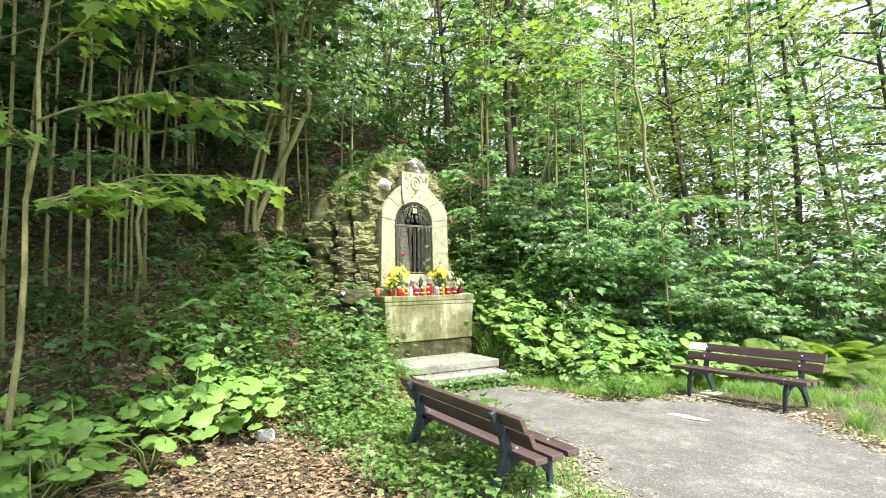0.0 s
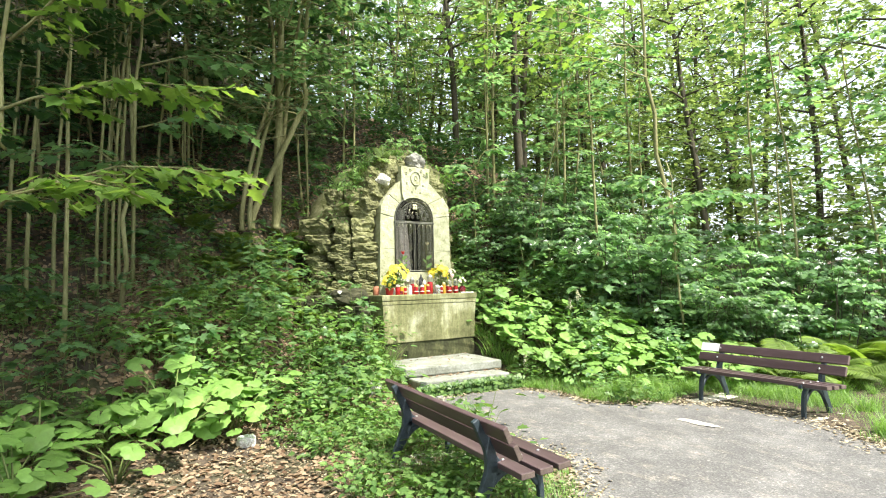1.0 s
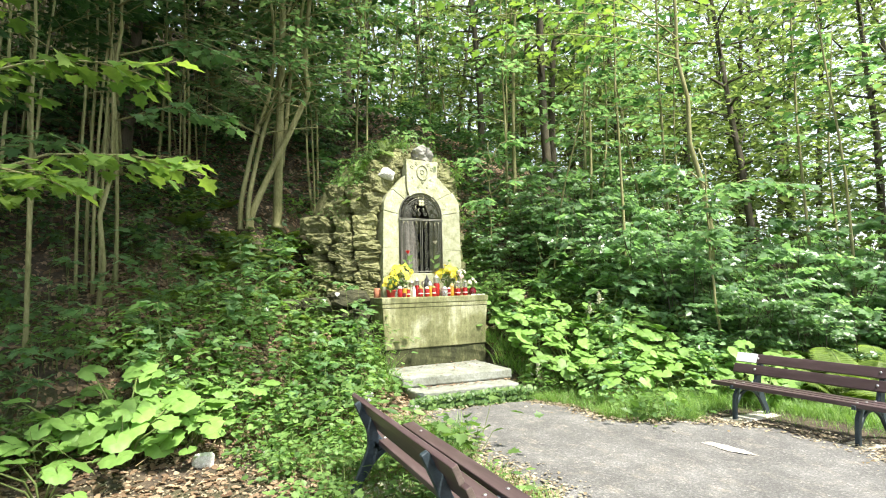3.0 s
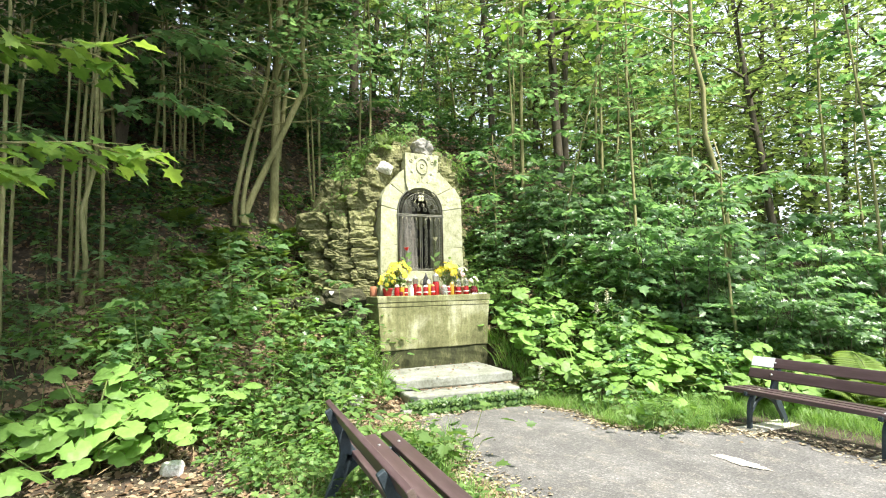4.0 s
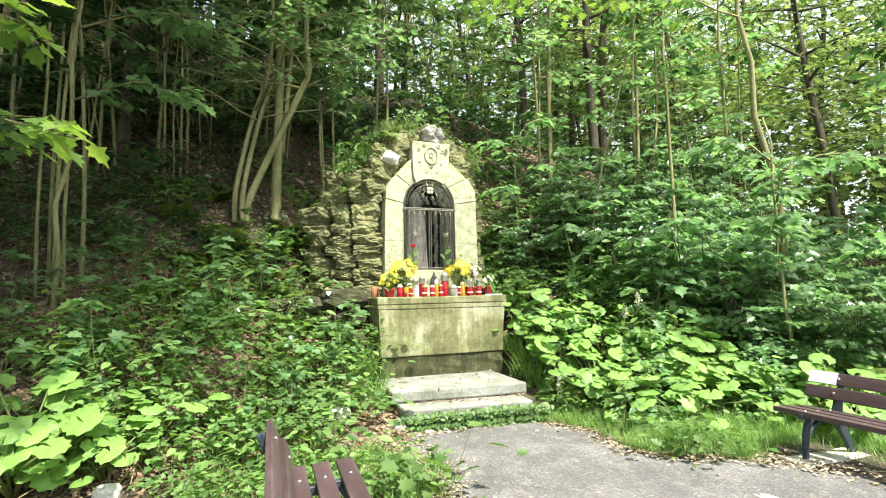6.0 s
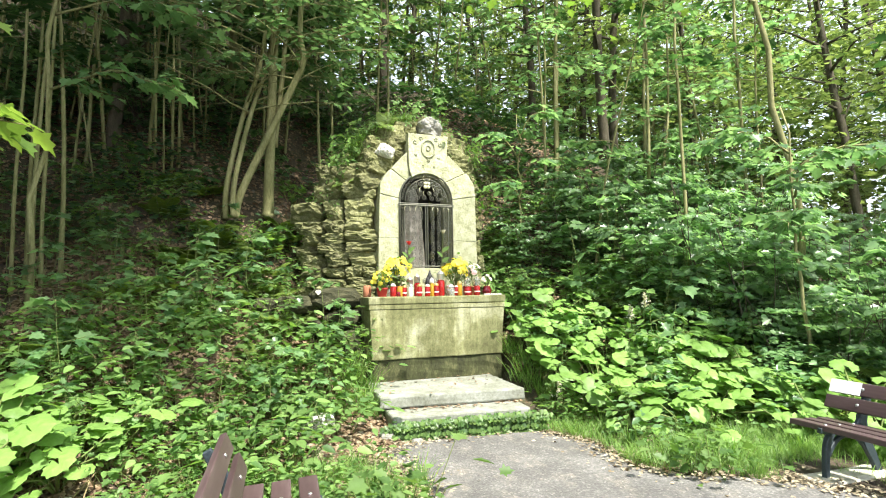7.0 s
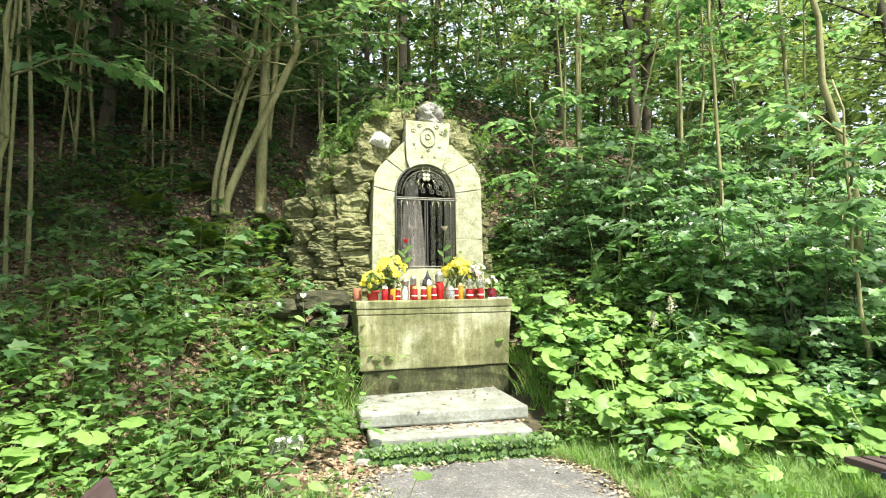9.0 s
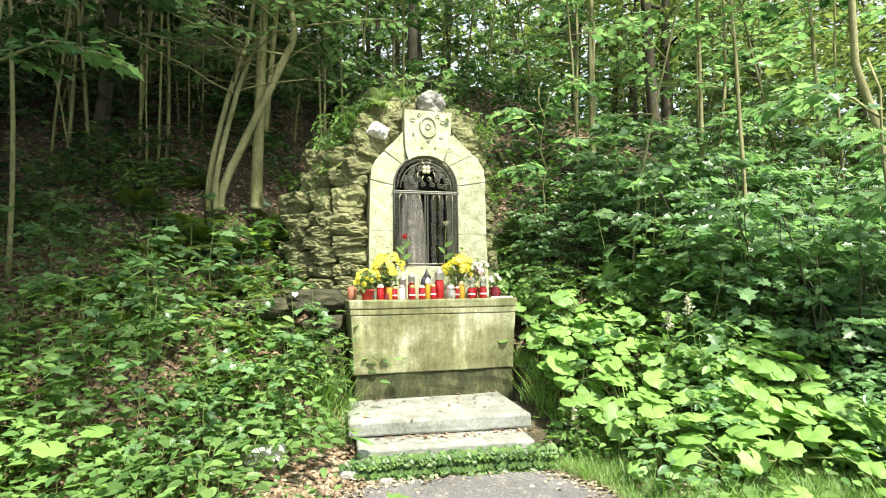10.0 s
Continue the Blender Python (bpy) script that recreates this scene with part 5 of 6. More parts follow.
# butterbur climbing the bank beside the altar
RB = random.Random(52)
for i in range(50):
    x = RB.uniform(1.1, 3.5)
    y = RB.uniform(-1.1, 1.0 - 0.45 * (x - 1.1))
    if free(x, y):
        put("bur%d" % (i % 3), x, y, None, RB.uniform(0, 360), RB.uniform(0.6, 0.95), (RB.uniform(16, 34), RB.uniform(-10, 10)), "butterbur beds")
for i in range(104):
    x = RB.uniform(2.2, 5.2)
    y = RB.uniform(-1.5, 0.6)
    put(("seed1", "herb0", "seed0", "fern1")[i % 4], x, y, None, RB.uniform(0, 360), RB.uniform(0.8, 1.5), (RB.uniform(0, 18), RB.uniform(-10, 10)), "plants below the thicket")
# leaf litter
def litter(n, x0, x1, y0, y1, keep, name, label, size=0.07, material=None):
    rng = np.random.default_rng(n)
    xs, ys = rng.uniform(x0, x1, n), rng.uniform(y0, y1, n)
    ok = np.array([keep(a, b) for a, b in zip(xs, ys)])
    xs, ys = xs[ok], ys[ok]
    m = len(xs)
    e = 0.05
    gx, gy = (height(xs + e, ys) - height(xs - e, ys)) / (2 * e), (height(xs, ys + e) - height(xs, ys - e)) / (2 * e)
    N = np.stack([-gx, -gy, np.ones(m)], 1) + rng.normal(size=(m, 3)) * (0.3, 0.3, 0)
    w = rng.uniform(0, 2 * np.pi, m)
    D = np.stack([np.cos(w), np.sin(w), gx * np.cos(w) + gy * np.sin(w)], 1)
    P = np.stack([xs, ys, height(xs, ys) + rng.uniform(0.006, 0.03, m)], 1)
    tagged(new(name, leaf_mesh(name, OVAL, P, D, N, size * rng.uniform(0.5, 1.3, m), material or DRY)), label, "leaf litter", kind="stuff")


litter(64000, -8, 6, -4.5, 7, lambda a, b: not inside(a, b, EDGE) and not (a > 1 and b < -2) and not (abs(a) < 0.95 and -1.2 < b < 1.2), "leaf_litter", "dry brown beech and maple leaves on the bank")
litter(17000, -6, -1.2, -6.5, -1.6, lambda a, b: not inside(a, b, EDGE) and ((a + 3.3) / 2.6) ** 2 + ((b + 3.6) / 2.8) ** 2 < 1 + 0.12 * math.sin(5 * a + 3 * b), "leaf_litter", "dry pale leaves on the trodden edge of the forecourt", 0.026, DRY_PALE)

# a carpet of small herbs, too fine to tell apart
def carpet(n, x0, x1, y0, y1, size, material, tpl, seed, thin, name, label, lift=0.3):
    rng = np.random.default_rng(seed)
    xs, ys = rng.uniform(x0, x1, n), rng.uniform(y0, y1, n)
    patch = np.sin(2.1 * xs + 1.3 * np.sin(1.7 * ys)) * np.sin(1.9 * ys + 1.1 * np.sin(1.3 * xs)) + 0.5 * np.sin(5.3 * xs + ys) * np.sin(4.7 * ys - xs)
    ok = np.array([free(a, b) for a, b in zip(xs, ys)]) & (patch + rng.normal(size=n) * 0.35 > thin(xs, ys))
    xs, ys, patch = xs[ok], ys[ok], patch[ok]
    m = len(xs)
    P = np.stack([xs, ys, height(xs, ys) + 0.02 + np.clip(patch + 0.8, 0.15, 1.6) * lift * rng.uniform(0.1, 1.0, m)], 1)
    w = rng.uniform(0, 2 * np.pi, m)
    D = np.stack([np.cos(w), np.sin(w), rng.normal(size=m) * 0.25], 1)
    N = ups(rng, m, 0.35) + np.array([0, -0.25, 0])
    tagged(new(name, leaf_mesh(name, tpl, P, D, N, size * rng.uniform(0.55, 1.25, m), material)), label, "undergrowth", kind="stuff")


carpet(30000, -8, 1.2, -1.9, 4.5, 0.085, LEAF_LOW, OVAL, 31, lambda x, y: 0.50 + 0.10 * y + 0.3 * (x < -2.3) + 0.5 * ((x < -2.8) & (y < -1.3)), "undergrowth", "low green herbs between dry leaves on the bank")
carpet(26000, 0.9, 7.5, -2.6, 2.0, 0.09, LEAF_MAPLE, OVAL, 32, lambda x, y: -0.3 + 0.2 * y + 0.9 * ((x < 3.3) & (y < -0.6)), "undergrowth", "dense green herbs on the shady bank", 0.45)
carpet(30000, -9, 9, 1.2, 7.5, 0.12, LEAF_SHADE_TONE, MAPLE, 33, lambda x, y: 0.1 + 0.0 * y, "undergrowth", "maple seedlings high on the bank, coloured dark for shade", 0.6)


def lawn(n, keep, x0, x1, y0, y1, length, seed, name, label):
    rng = np.random.default_rng(seed)
    xs, ys = rng.uniform(x0, x1, n), rng.uniform(y0, y1, n)
    patch = np.sin(2.7 * xs + np.sin(2.1 * ys)) * np.sin(2.3 * ys) + rng.normal(size=n) * 0.4
    ok = np.array([not inside(a, b, EDGE) and keep(a, b) for a, b in zip(xs, ys)]) & (patch > -0.55)
    xs, ys = xs[ok], ys[ok]
    m = len(xs)
    w = rng.uniform(0, 2 * np.pi, m)
    D = np.stack([np.cos(w) * 0.6, np.sin(w) * 0.6, np.ones(m)], 1)
    N = np.stack([-np.cos(w), -np.sin(w), np.full(m, 0.6)], 1)
    P = np.stack([xs, ys, height(xs, ys) - 0.005], 1)
    tagged(new(name, leaf_mesh(name, BLADE, P, D, N, length * rng.uniform(0.4, 1.2, m) * 1.0, GRASS)), label, "grass", kind="stuff")


lawn(30000, lambda a, b: (0.5 < a) and b > -6.8 and not (a > 2.6 and b > -2.4) and not (1.15 < a < 1.95 and -5.3 < b < -3.3), 0.5, 7.5, -6.8, -1.2, 0.15, 41, "grass", "bright rough grass round the bench")
lawn(30000, lambda a, b: 0.5 < a < 3.0 and -4.6 < b < -1.25 and not (1.4 < a < 2.4 and b < -3.2), 0.5, 3.0, -4.6, -1.25, 0.20, 43, "grass", "dense bright grass along the edge of the gravel")
lawn(15000, lambda a, b: -2.75 < a < -1.0 and -5.6 < b < -1.9, -2.8, -1.0, -5.6, -1.9, 0.14, 42, "grass", "bright grass round the bench beside the forecourt")

# far wood that closes the view
def far_wood(n, seed, x0, x1, y0, y1, z0, z1, size, keep, name):
    rng = np.random.default_rng(seed)
    xs, ys = rng.uniform(x0, x1, n), rng.uniform(y0, y1, n)
    zs = height(xs, ys) + z0 + (z1 - z0) * rng.uniform(0, 1, n)
    cl = np.sin(1.1 * xs + 0.6 * ys + 2 * np.sin(0.5 * zs)) * np.sin(0.9 * zs + 0.7 * xs) + 0.5 * np.sin(2.6 * zs + 1.7 * xs) * np.sin(2.1 * ys)
    ok = keep(xs, ys) & (cl + rng.normal(size=n) * 0.3 > 0.05)
    P = np.stack([xs, ys, zs], 1)[ok]
    m = len(P)
    tagged(new(name, leaf_mesh(name, DIAMOND, P, rand_dirs(rng, m, 0, 0.3), ups(rng, m, 0.5), size * rng.uniform(0.6, 1.3, m), LEAF_FAR)), "distant sunlit leaves of the wood", "foliage", kind="stuff")


far_wood(60000, 51, 9, 34, -10, 30, 0.2, 13, 0.34, lambda x, y: (x + 0.35 * y > 13), "far_foliage")
far_wood(36000, 53, 6.5, 16, -9, 11, 0.3, 9, 0.2, lambda x, y: (x + 0.3 * y > 8.5), "far_foliage")
far_wood(30000, 52, -22, 14, 11, 22, 0.3, 9, 0.34, lambda x, y: y > 12, "far_foliage")

far_wood(26000, 54, 8.5, 20, -9, 7, 0.1, 4.2, 0.22, lambda x, y: (x + 0.3 * y > 9), "far_foliage")

# ---- the many-stemmed tree above the niche ----
def hill_tree():
    rng = np.random.default_rng(61)
    root = thing("field_maple", "many-stemmed tree with pale greenish bark leaning over the bank", "tree", pose(0, 0, 0))
    sp = Sprays()
    stems = (([(-1.88, 2.05, 2.55), (-1.88, 2.0, 3.0), (-1.85, 2.0, 4.2), (-1.81, 2.0, 5.4), (-1.75, 2.1, 7.0), (-1.6, 2.2, 9.0)], 0.085),
             ([(-2.33, 1.95, 2.5), (-2.29, 1.95, 2.79), (-1.99, 1.9, 3.51), (-1.57, 1.85, 4.46), (-1.42, 1.8, 4.87), (-1.47, 1.8, 5.42), (-1.35, 1.7, 7.0), (-1.1, 1.6, 8.4)], 0.062),
             ([(-2.46, 2.05, 2.5), (-2.45, 2.0, 3.0), (-2.24, 2.0, 4.02), (-2.0, 2.0, 4.88), (-1.95, 2.0, 6.0), (-2.2, 2.2, 7.8)], 0.045),
             ([(-2.36, 1.9, 2.5), (-2.36, 1.9, 2.97), (-2.14, 1.95, 4.03), (-1.9, 2.05, 4.89), (-1.7, 2.2, 6.2), (-1.2, 2.4, 7.6)], 0.042),
             ([(-1.80, 2.1, 3.6), (-1.70, 2.05, 4.6), (-1.62, 2.0, 5.5), (-1.3, 2.0, 7.2)], 0.045))
    for pts, r in stems:
        line = smooth_line(pts, 5)
        g = Geo().tube(line, [r * (1.3 if i == 0 else 1) * (1 - 0.55 * i / len(line)) for i in range(len(line))], 9)
        for k in range(16):
            i = int(len(line) * (0.42 + 0.57 * k / 16))
            az = rng.uniform(0, 6.28)
            br = branch_line(rng, line[i], az, rng.uniform(0.9, 2.0), rng.uniform(0.1, 0.6), wob=0.09)
            g.tube(br, [0.014 * (1 - 0.8 * j / 5) + 0.002 for j in range(6)], 4)
            if line[i][2] > 4.6:
                sp.along(rng, br, 0.12, 9, 0.4)
            for q in range(4):
                tw = branch_line(rng, br[1 + q], az + rng.uniform(-1, 1), rng.uniform(0.3, 0.8), rng.normal() * 0.2, 4, wob=0.12)
                g.tube(tw, [0.006, 0.004, 0.003, 0.002], 3)
                if line[i][2] > 4.4 or q > 2:
                    sp.along(rng, tw, 0.12, 7, 0.2)
        part("trunk", g.mesh("trunk", BARK, True), root)
    part("crown", sp.mesh("crown", MAPLE, LEAF_MAPLE), root)


hill_tree()


def reaching_maple(name, label, base, top, r, arms, leaf, material, seed, per=13):
    """A young maple whose long arms hold flat sprays of leaves."""
    rng = np.random.default_rng(seed)
    root = thing(name, label, "tree", pose(0, 0, 0))
    b, t = np.array(base, float), np.array(top, float)
    line = [b + (t - b) * i / 9 + np.array([rng.normal(), rng.normal(), 0]) * 0.04 * (i > 0) for i in range(10)]
    g, sp = Geo().tube(line, [r * (1 - 0.07 * i) for i in range(10)], 7), Sprays()
    for a, c in arms:
        a, c = np.array(a, float), np.array(c, float)
        br = [a + (c - a) * i / 7 + np.array([0, 0, 0.22 * math.sin(math.pi * i / 7)]) + rng.normal(size=3) * 0.02 * (i > 0) for i in range(8)]
        bough = Geo().tube(br, [0.013 * (1 - 0.8 * j / 7) + 0.002 for j in range(8)], 4)
        sp.along(rng, br, leaf, per, 0.25, 0.25, 0.25)
        az = math.atan2(c[1] - a[1], c[0] - a[0])
        ln = float(np.linalg.norm(c - a))
        for q in range(9):
            tw = branch_line(rng, br[1 + q * 6 // 9], az + (1 if q % 2 else -1) * rng.uniform(0.4, 1.0), ln * rng.uniform(0.22, 0.42), 0.0, 5, 0.2, 0.05)
            bough.tube(tw, [0.005, 0.004, 0.003, 0.002, 0.002], 3)
            sp.along(rng, tw, leaf, per // 2, 0.15, 0.25, 0.25)
        part("bough", bough.mesh("bough", BARK, True), root)
    part("trunk", g.mesh("trunk", BARK, True), root)
    part("crown", sp.mesh("crown", MAPLE, material), root)


reaching_maple("young_maple", "young maple holding sprays of leaves coloured bright as in sun", (-5.55, -2.1, 0.0), (-5.3, -2.0, 5.2), 0.03,
               [((-5.4, -2.05, 2.3), (-3.55, -2.65, 2.45)), ((-5.4, -2.05, 2.2), (-4.4, -3.0, 2.2)), ((-5.4, -2.05, 3.0), (-3.85, -2.6, 3.15)), ((-5.35, -2.0, 3.6), (-4.3, -3.1, 4.0)), ((-5.35, -2.0, 4.0), (-4.0, -2.2, 4.3)), ((-5.35, -2.0, 2.7), (-6.2, -2.9, 2.8))], 0.17, LEAF_SUN_TONE, 71)
reaching_maple("young_maple", "young maple on the bank with sunlit leaf sprays", (-4.35, 0.4, 1.3), (-4.1, 0.3, 6.4), 0.032,
               [((-4.2, 0.35, 3.6), (-2.9, -0.2, 3.5)), ((-4.2, 0.35, 4.4), (-2.6, 0.2, 4.5)), ((-4.2, 0.3, 5.0), (-3.2, -0.8, 5.2)), ((-4.2, 0.35, 3.0), (-5.2, -0.5, 2.9)), ((-4.15, 0.3, 5.5), (-2.9, 0.6, 5.9))], 0.15, LEAF_MAPLE, 72)
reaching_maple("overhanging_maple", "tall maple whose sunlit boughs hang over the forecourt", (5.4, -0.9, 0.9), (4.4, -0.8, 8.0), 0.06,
               [((4.75, -0.8, 5.6), (0.6, -1.2, 5.0)), ((4.7, -0.8, 6.0), (0.2, -2.4, 5.2)), ((4.7, -0.8, 6.2), (1.2, 1.2, 6.4))], 0.15, LEAF_SUN_TONE, 73, 16)
reaching_maple("young_maple", "young maple in the thicket with layered leaves", (3.9, -1.9, 0.5), (3.7, -1.9, 3.6), 0.025,
               [((3.85, -1.9, 2.0), (2.9, -2.5, 2.1)), ((3.8, -1.9, 2.5), (3.2, -2.7, 2.8)), ((3.8, -1.9, 3.0), (2.8, -1.6, 3.1)), ((3.8, -1.9, 2.8), (4.7, -2.7, 2.9)),], 0.15, LEAF_MAPLE, 74)
reaching_maple("young_maple", "young maple rising beside the shrine mound", (1.9, 1.3, 2.2), (1.8, 1.2, 4.2), 0.018,
               [((1.87, 1.27, 2.8), (1.3, 0.8, 2.9)), ((1.85, 1.25, 3.2), (2.5, 0.7, 3.3)), ((1.85, 1.25, 3.5), (1.2, 1.0, 3.7)), ((1.83, 1.2, 3.8), (2.2, 0.8, 4.1))], 0.13, LEAF_MAPLE, 75, 8)

# six maples added with boughs above the view, only to shade the bank
reaching_maple("canopy_maple", "tall maple whose high boughs roof the bank", (-8.0, -3.0, 0.0), (-7.2, -2.8, 11.0), 0.16,
               [((-7.4, -2.85, 6.5 + 0.25 * i), (-6.6 + 5.5 * ((i * 5) % 9) / 8, -4.6 + 0.68 * i, 7.6 + 0.3 * (i % 4))) for i in range(9)], 0.25, LEAF_MAPLE, 76, 100)
reaching_maple("canopy_maple", "tall maple whose high boughs roof the start of the path", (-8.4, -8.0, 0.0), (-7.6, -7.6, 11.0), 0.16,
               [((-7.8, -7.7, 6.6 + 0.25 * i), (-6.6 + 3.2 * ((i * 5) % 11) / 10, -7.6 + 0.28 * i, 7.8 + 0.3 * (i % 4))) for i in range(7)], 0.25, LEAF_MAPLE, 78, 44)
reaching_maple("canopy_maple", "tall maple whose high boughs roof the bank", (-8.6, 1.0, 1.5), (-7.6, 1.2, 12.0), 0.16,
               [((-7.9, 1.1, 7.4 + 0.2 * i), (-6.5 + 5.8 * ((i * 5) % 9) / 8, -1.8 + 0.62 * i, 8.4 + 0.3 * (i % 4))) for i in range(9)], 0.25, LEAF_MAPLE, 77, 100)

reaching_maple("canopy_maple", "tall maple whose high boughs darken the upper bank", (-7.0, 3.4, 3.6), (-6.2, 3.2, 13.0), 0.17,
               [((-6.4, 3.25, 8.6 + 0.22 * i), (-5.8 + 5.6 * ((i * 7) % 12) / 11, -1.2 + 0.45 * i, 9.6 + 0.35 * (i % 4))) for i in range(12)], 0.27, LEAF_MAPLE, 79, 40)
reaching_maple("canopy_maple", "tall maple whose high boughs roof the lower bank", (-8.2, -1.0, 0.5), (-7.0, -1.2, 11.5), 0.15,
               [((-7.3, -1.15, 6.9 + 0.22 * i), (-6.2 + 4.9 * ((i * 7) % 12) / 11, -5.0 + 0.40 * i, 7.9 + 0.3 * (i % 4))) for i in range(12)], 0.26, LEAF_MAPLE, 80, 56)
reaching_maple("canopy_maple", "tall maple crowning the slope above the shrine", (-2.2, 6.6, 5.6), (-2.0, 5.6, 15.0), 0.16,
               [((-2.0, 5.8, 10.5 + 0.2 * i), (-4.4 + 9.4 * ((i * 7) % 12) / 11, -0.8 + 0.42 * i, 11.2 + 0.35 * (i % 4))) for i in range(12)], 0.28, LEAF_MAPLE, 84, 90)

# plants on the mound
for i in range(34):
    w = math.pi * i / 33
    x, y = -0.08 + 0.95 * math.cos(w) + R.uniform(-0.1, 0.1), 1.10 + R.uniform(-0.15, 0.3)
    z = 2.50 + 1.0 * math.sin(w) ** 0.7 + R.uniform(-0.05, 0.05)
    put(("low%d" % (i % 4)) if i % 3 else "grass%d" % (i % 2), x, y, z, R.uniform(0, 360), R.uniform(0.5, 0.9), (R.uniform(5, 50), -50 * math.cos(w) * -1), "plants on the mound")
for x, y, z, s, k in ((-0.55, 0.95, 3.35, 0.6, "herb0"), (-0.25, 1.05, 3.5, 0.6, "herb1"), (0.45, 1.0, 3.5, 0.6, "herb0"), (0.6, 0.95, 3.3, 0.8, "grass0"), (-0.4, 0.9, 3.45, 0.7, "grass1"), (0.85, 1.0, 2.9, 0.6, "grass0"), (0.8, 0.95, 3.1, 0.6, "grass1"), (-1.25, 0.1, 0.85, 0.9, "seed0"), (-1.45, -0.05, 0.8, 0.8, "seed1"), (-1.2, -0.25, 0.6, 0.9, "herb0"), (-1.75, 0.3, 1.0, 0.8, "seed0"), (-1.95, 0.2, 1.0, 0.7, "herb1"), (1.35, 0.2, 0.9, 0.7, "seed1"), (0.95, 0.95, 1.8, 0.6, "grass0"), 
                      (0.45, 1.0, 3.6, 0.9, "seed0"), (0.30, 1.1, 3.6, 0.8, "seed1"), (-0.3, 1.1, 3.5, 0.6, "seed0"), (0.7, 1.1, 3.3, 0.7, "herb0"), (-0.7, 1.05, 3.2, 0.7, "herb1"), (1.0, 1.0, 2.6, 0.7, "herb0")):
    put(k, x, y, z, R.uniform(0, 360), s, group="plants on the mound")

RM = random.Random(19)
for i in range(30):
    w = math.pi * (0.10 + 0.86 * RM.uniform(0, 1))
    if 1.25 < w < 1.65:
        continue
    x, z = -0.02 + 0.92 * math.cos(w), 2.66 + 1.12 * math.sin(w) ** 0.8
    put(("grass0", "fern0", "herb1", "grass1", "low1", "herb0")[i % 6], x, RM.uniform(0.82, 1.15), z, RM.uniform(0, 360), RM.uniform(0.45, 0.75) * (0.75 if i % 6 == 1 else 1), (RM.uniform(15, 45), 45 * math.cos(w)), "plants on the mound")
for i in range(22):
    x, y = R.uniform(0.92, 1.75), R.uniform(0.55, 1.6)
    put("herb%d" % (i % 2), x, y, max(hz(x, y), 1.0), R.uniform(0, 360), R.uniform(0.6, 1.05), (R.uniform(0, 25), R.uniform(-10, 10)), "herbs beside the shrine")
for i in range(18):
    w = math.pi * (0.05 + 0.9 * i / 17)
    put("herb%d" % (i % 2), -0.05 + 0.8 * math.cos(w), 1.05 + R.uniform(-0.1, 0.3), 2.55 + 0.85 * math.sin(w) ** 0.7, R.uniform(0, 360), R.uniform(0.4, 0.65), (R.uniform(10, 40), 40 * math.cos(w)), "plants on the mound")

# ---- offerings on the altar ----
def candle(x, y, glass, w, h, lid, label, wax=False):
    s = thing("grave_candle", label, "candle", pose(x, y, TOP), "candles on the altar")
    g = Geo().lathe([(w * 0.46, 0), (w * 0.5, 0.006), (w * 0.5, h * 0.85), (w * 0.42, h * 0.96), (w * 0.40, h)], 16)
    part("jar", g.mesh("jar", glass, True), s)
    if wax:
        part("label_band", Geo().lathe([(w * 0.506, h * 0.34), (w * 0.506, h * 0.46)], 16, caps=False).mesh("label_band", WAX, True), s, "plain white paper band")
    if lid is not None:
        lm, lh, kind = lid
        if kind == "cap":
            prof = [(w * 0.44, h), (w * 0.46, h + lh * 0.3), (w * 0.3, h + lh * 0.8), (w * 0.08, h + lh)]
        else:
            prof = [(w * 0.46, h), (w * 0.5, h + lh * 0.08), (w * 0.5, h + lh * 0.55), (w * 0.55, h + lh * 0.58), (w * 0.28, h + lh * 0.82), (w * 0.10, h + lh * 0.86), (w * 0.12, h + lh * 0.93), (w * 0.02, h + lh)]
        part("lid", Geo().lathe(prof, 14).mesh("lid", lm, True), s)
    return s


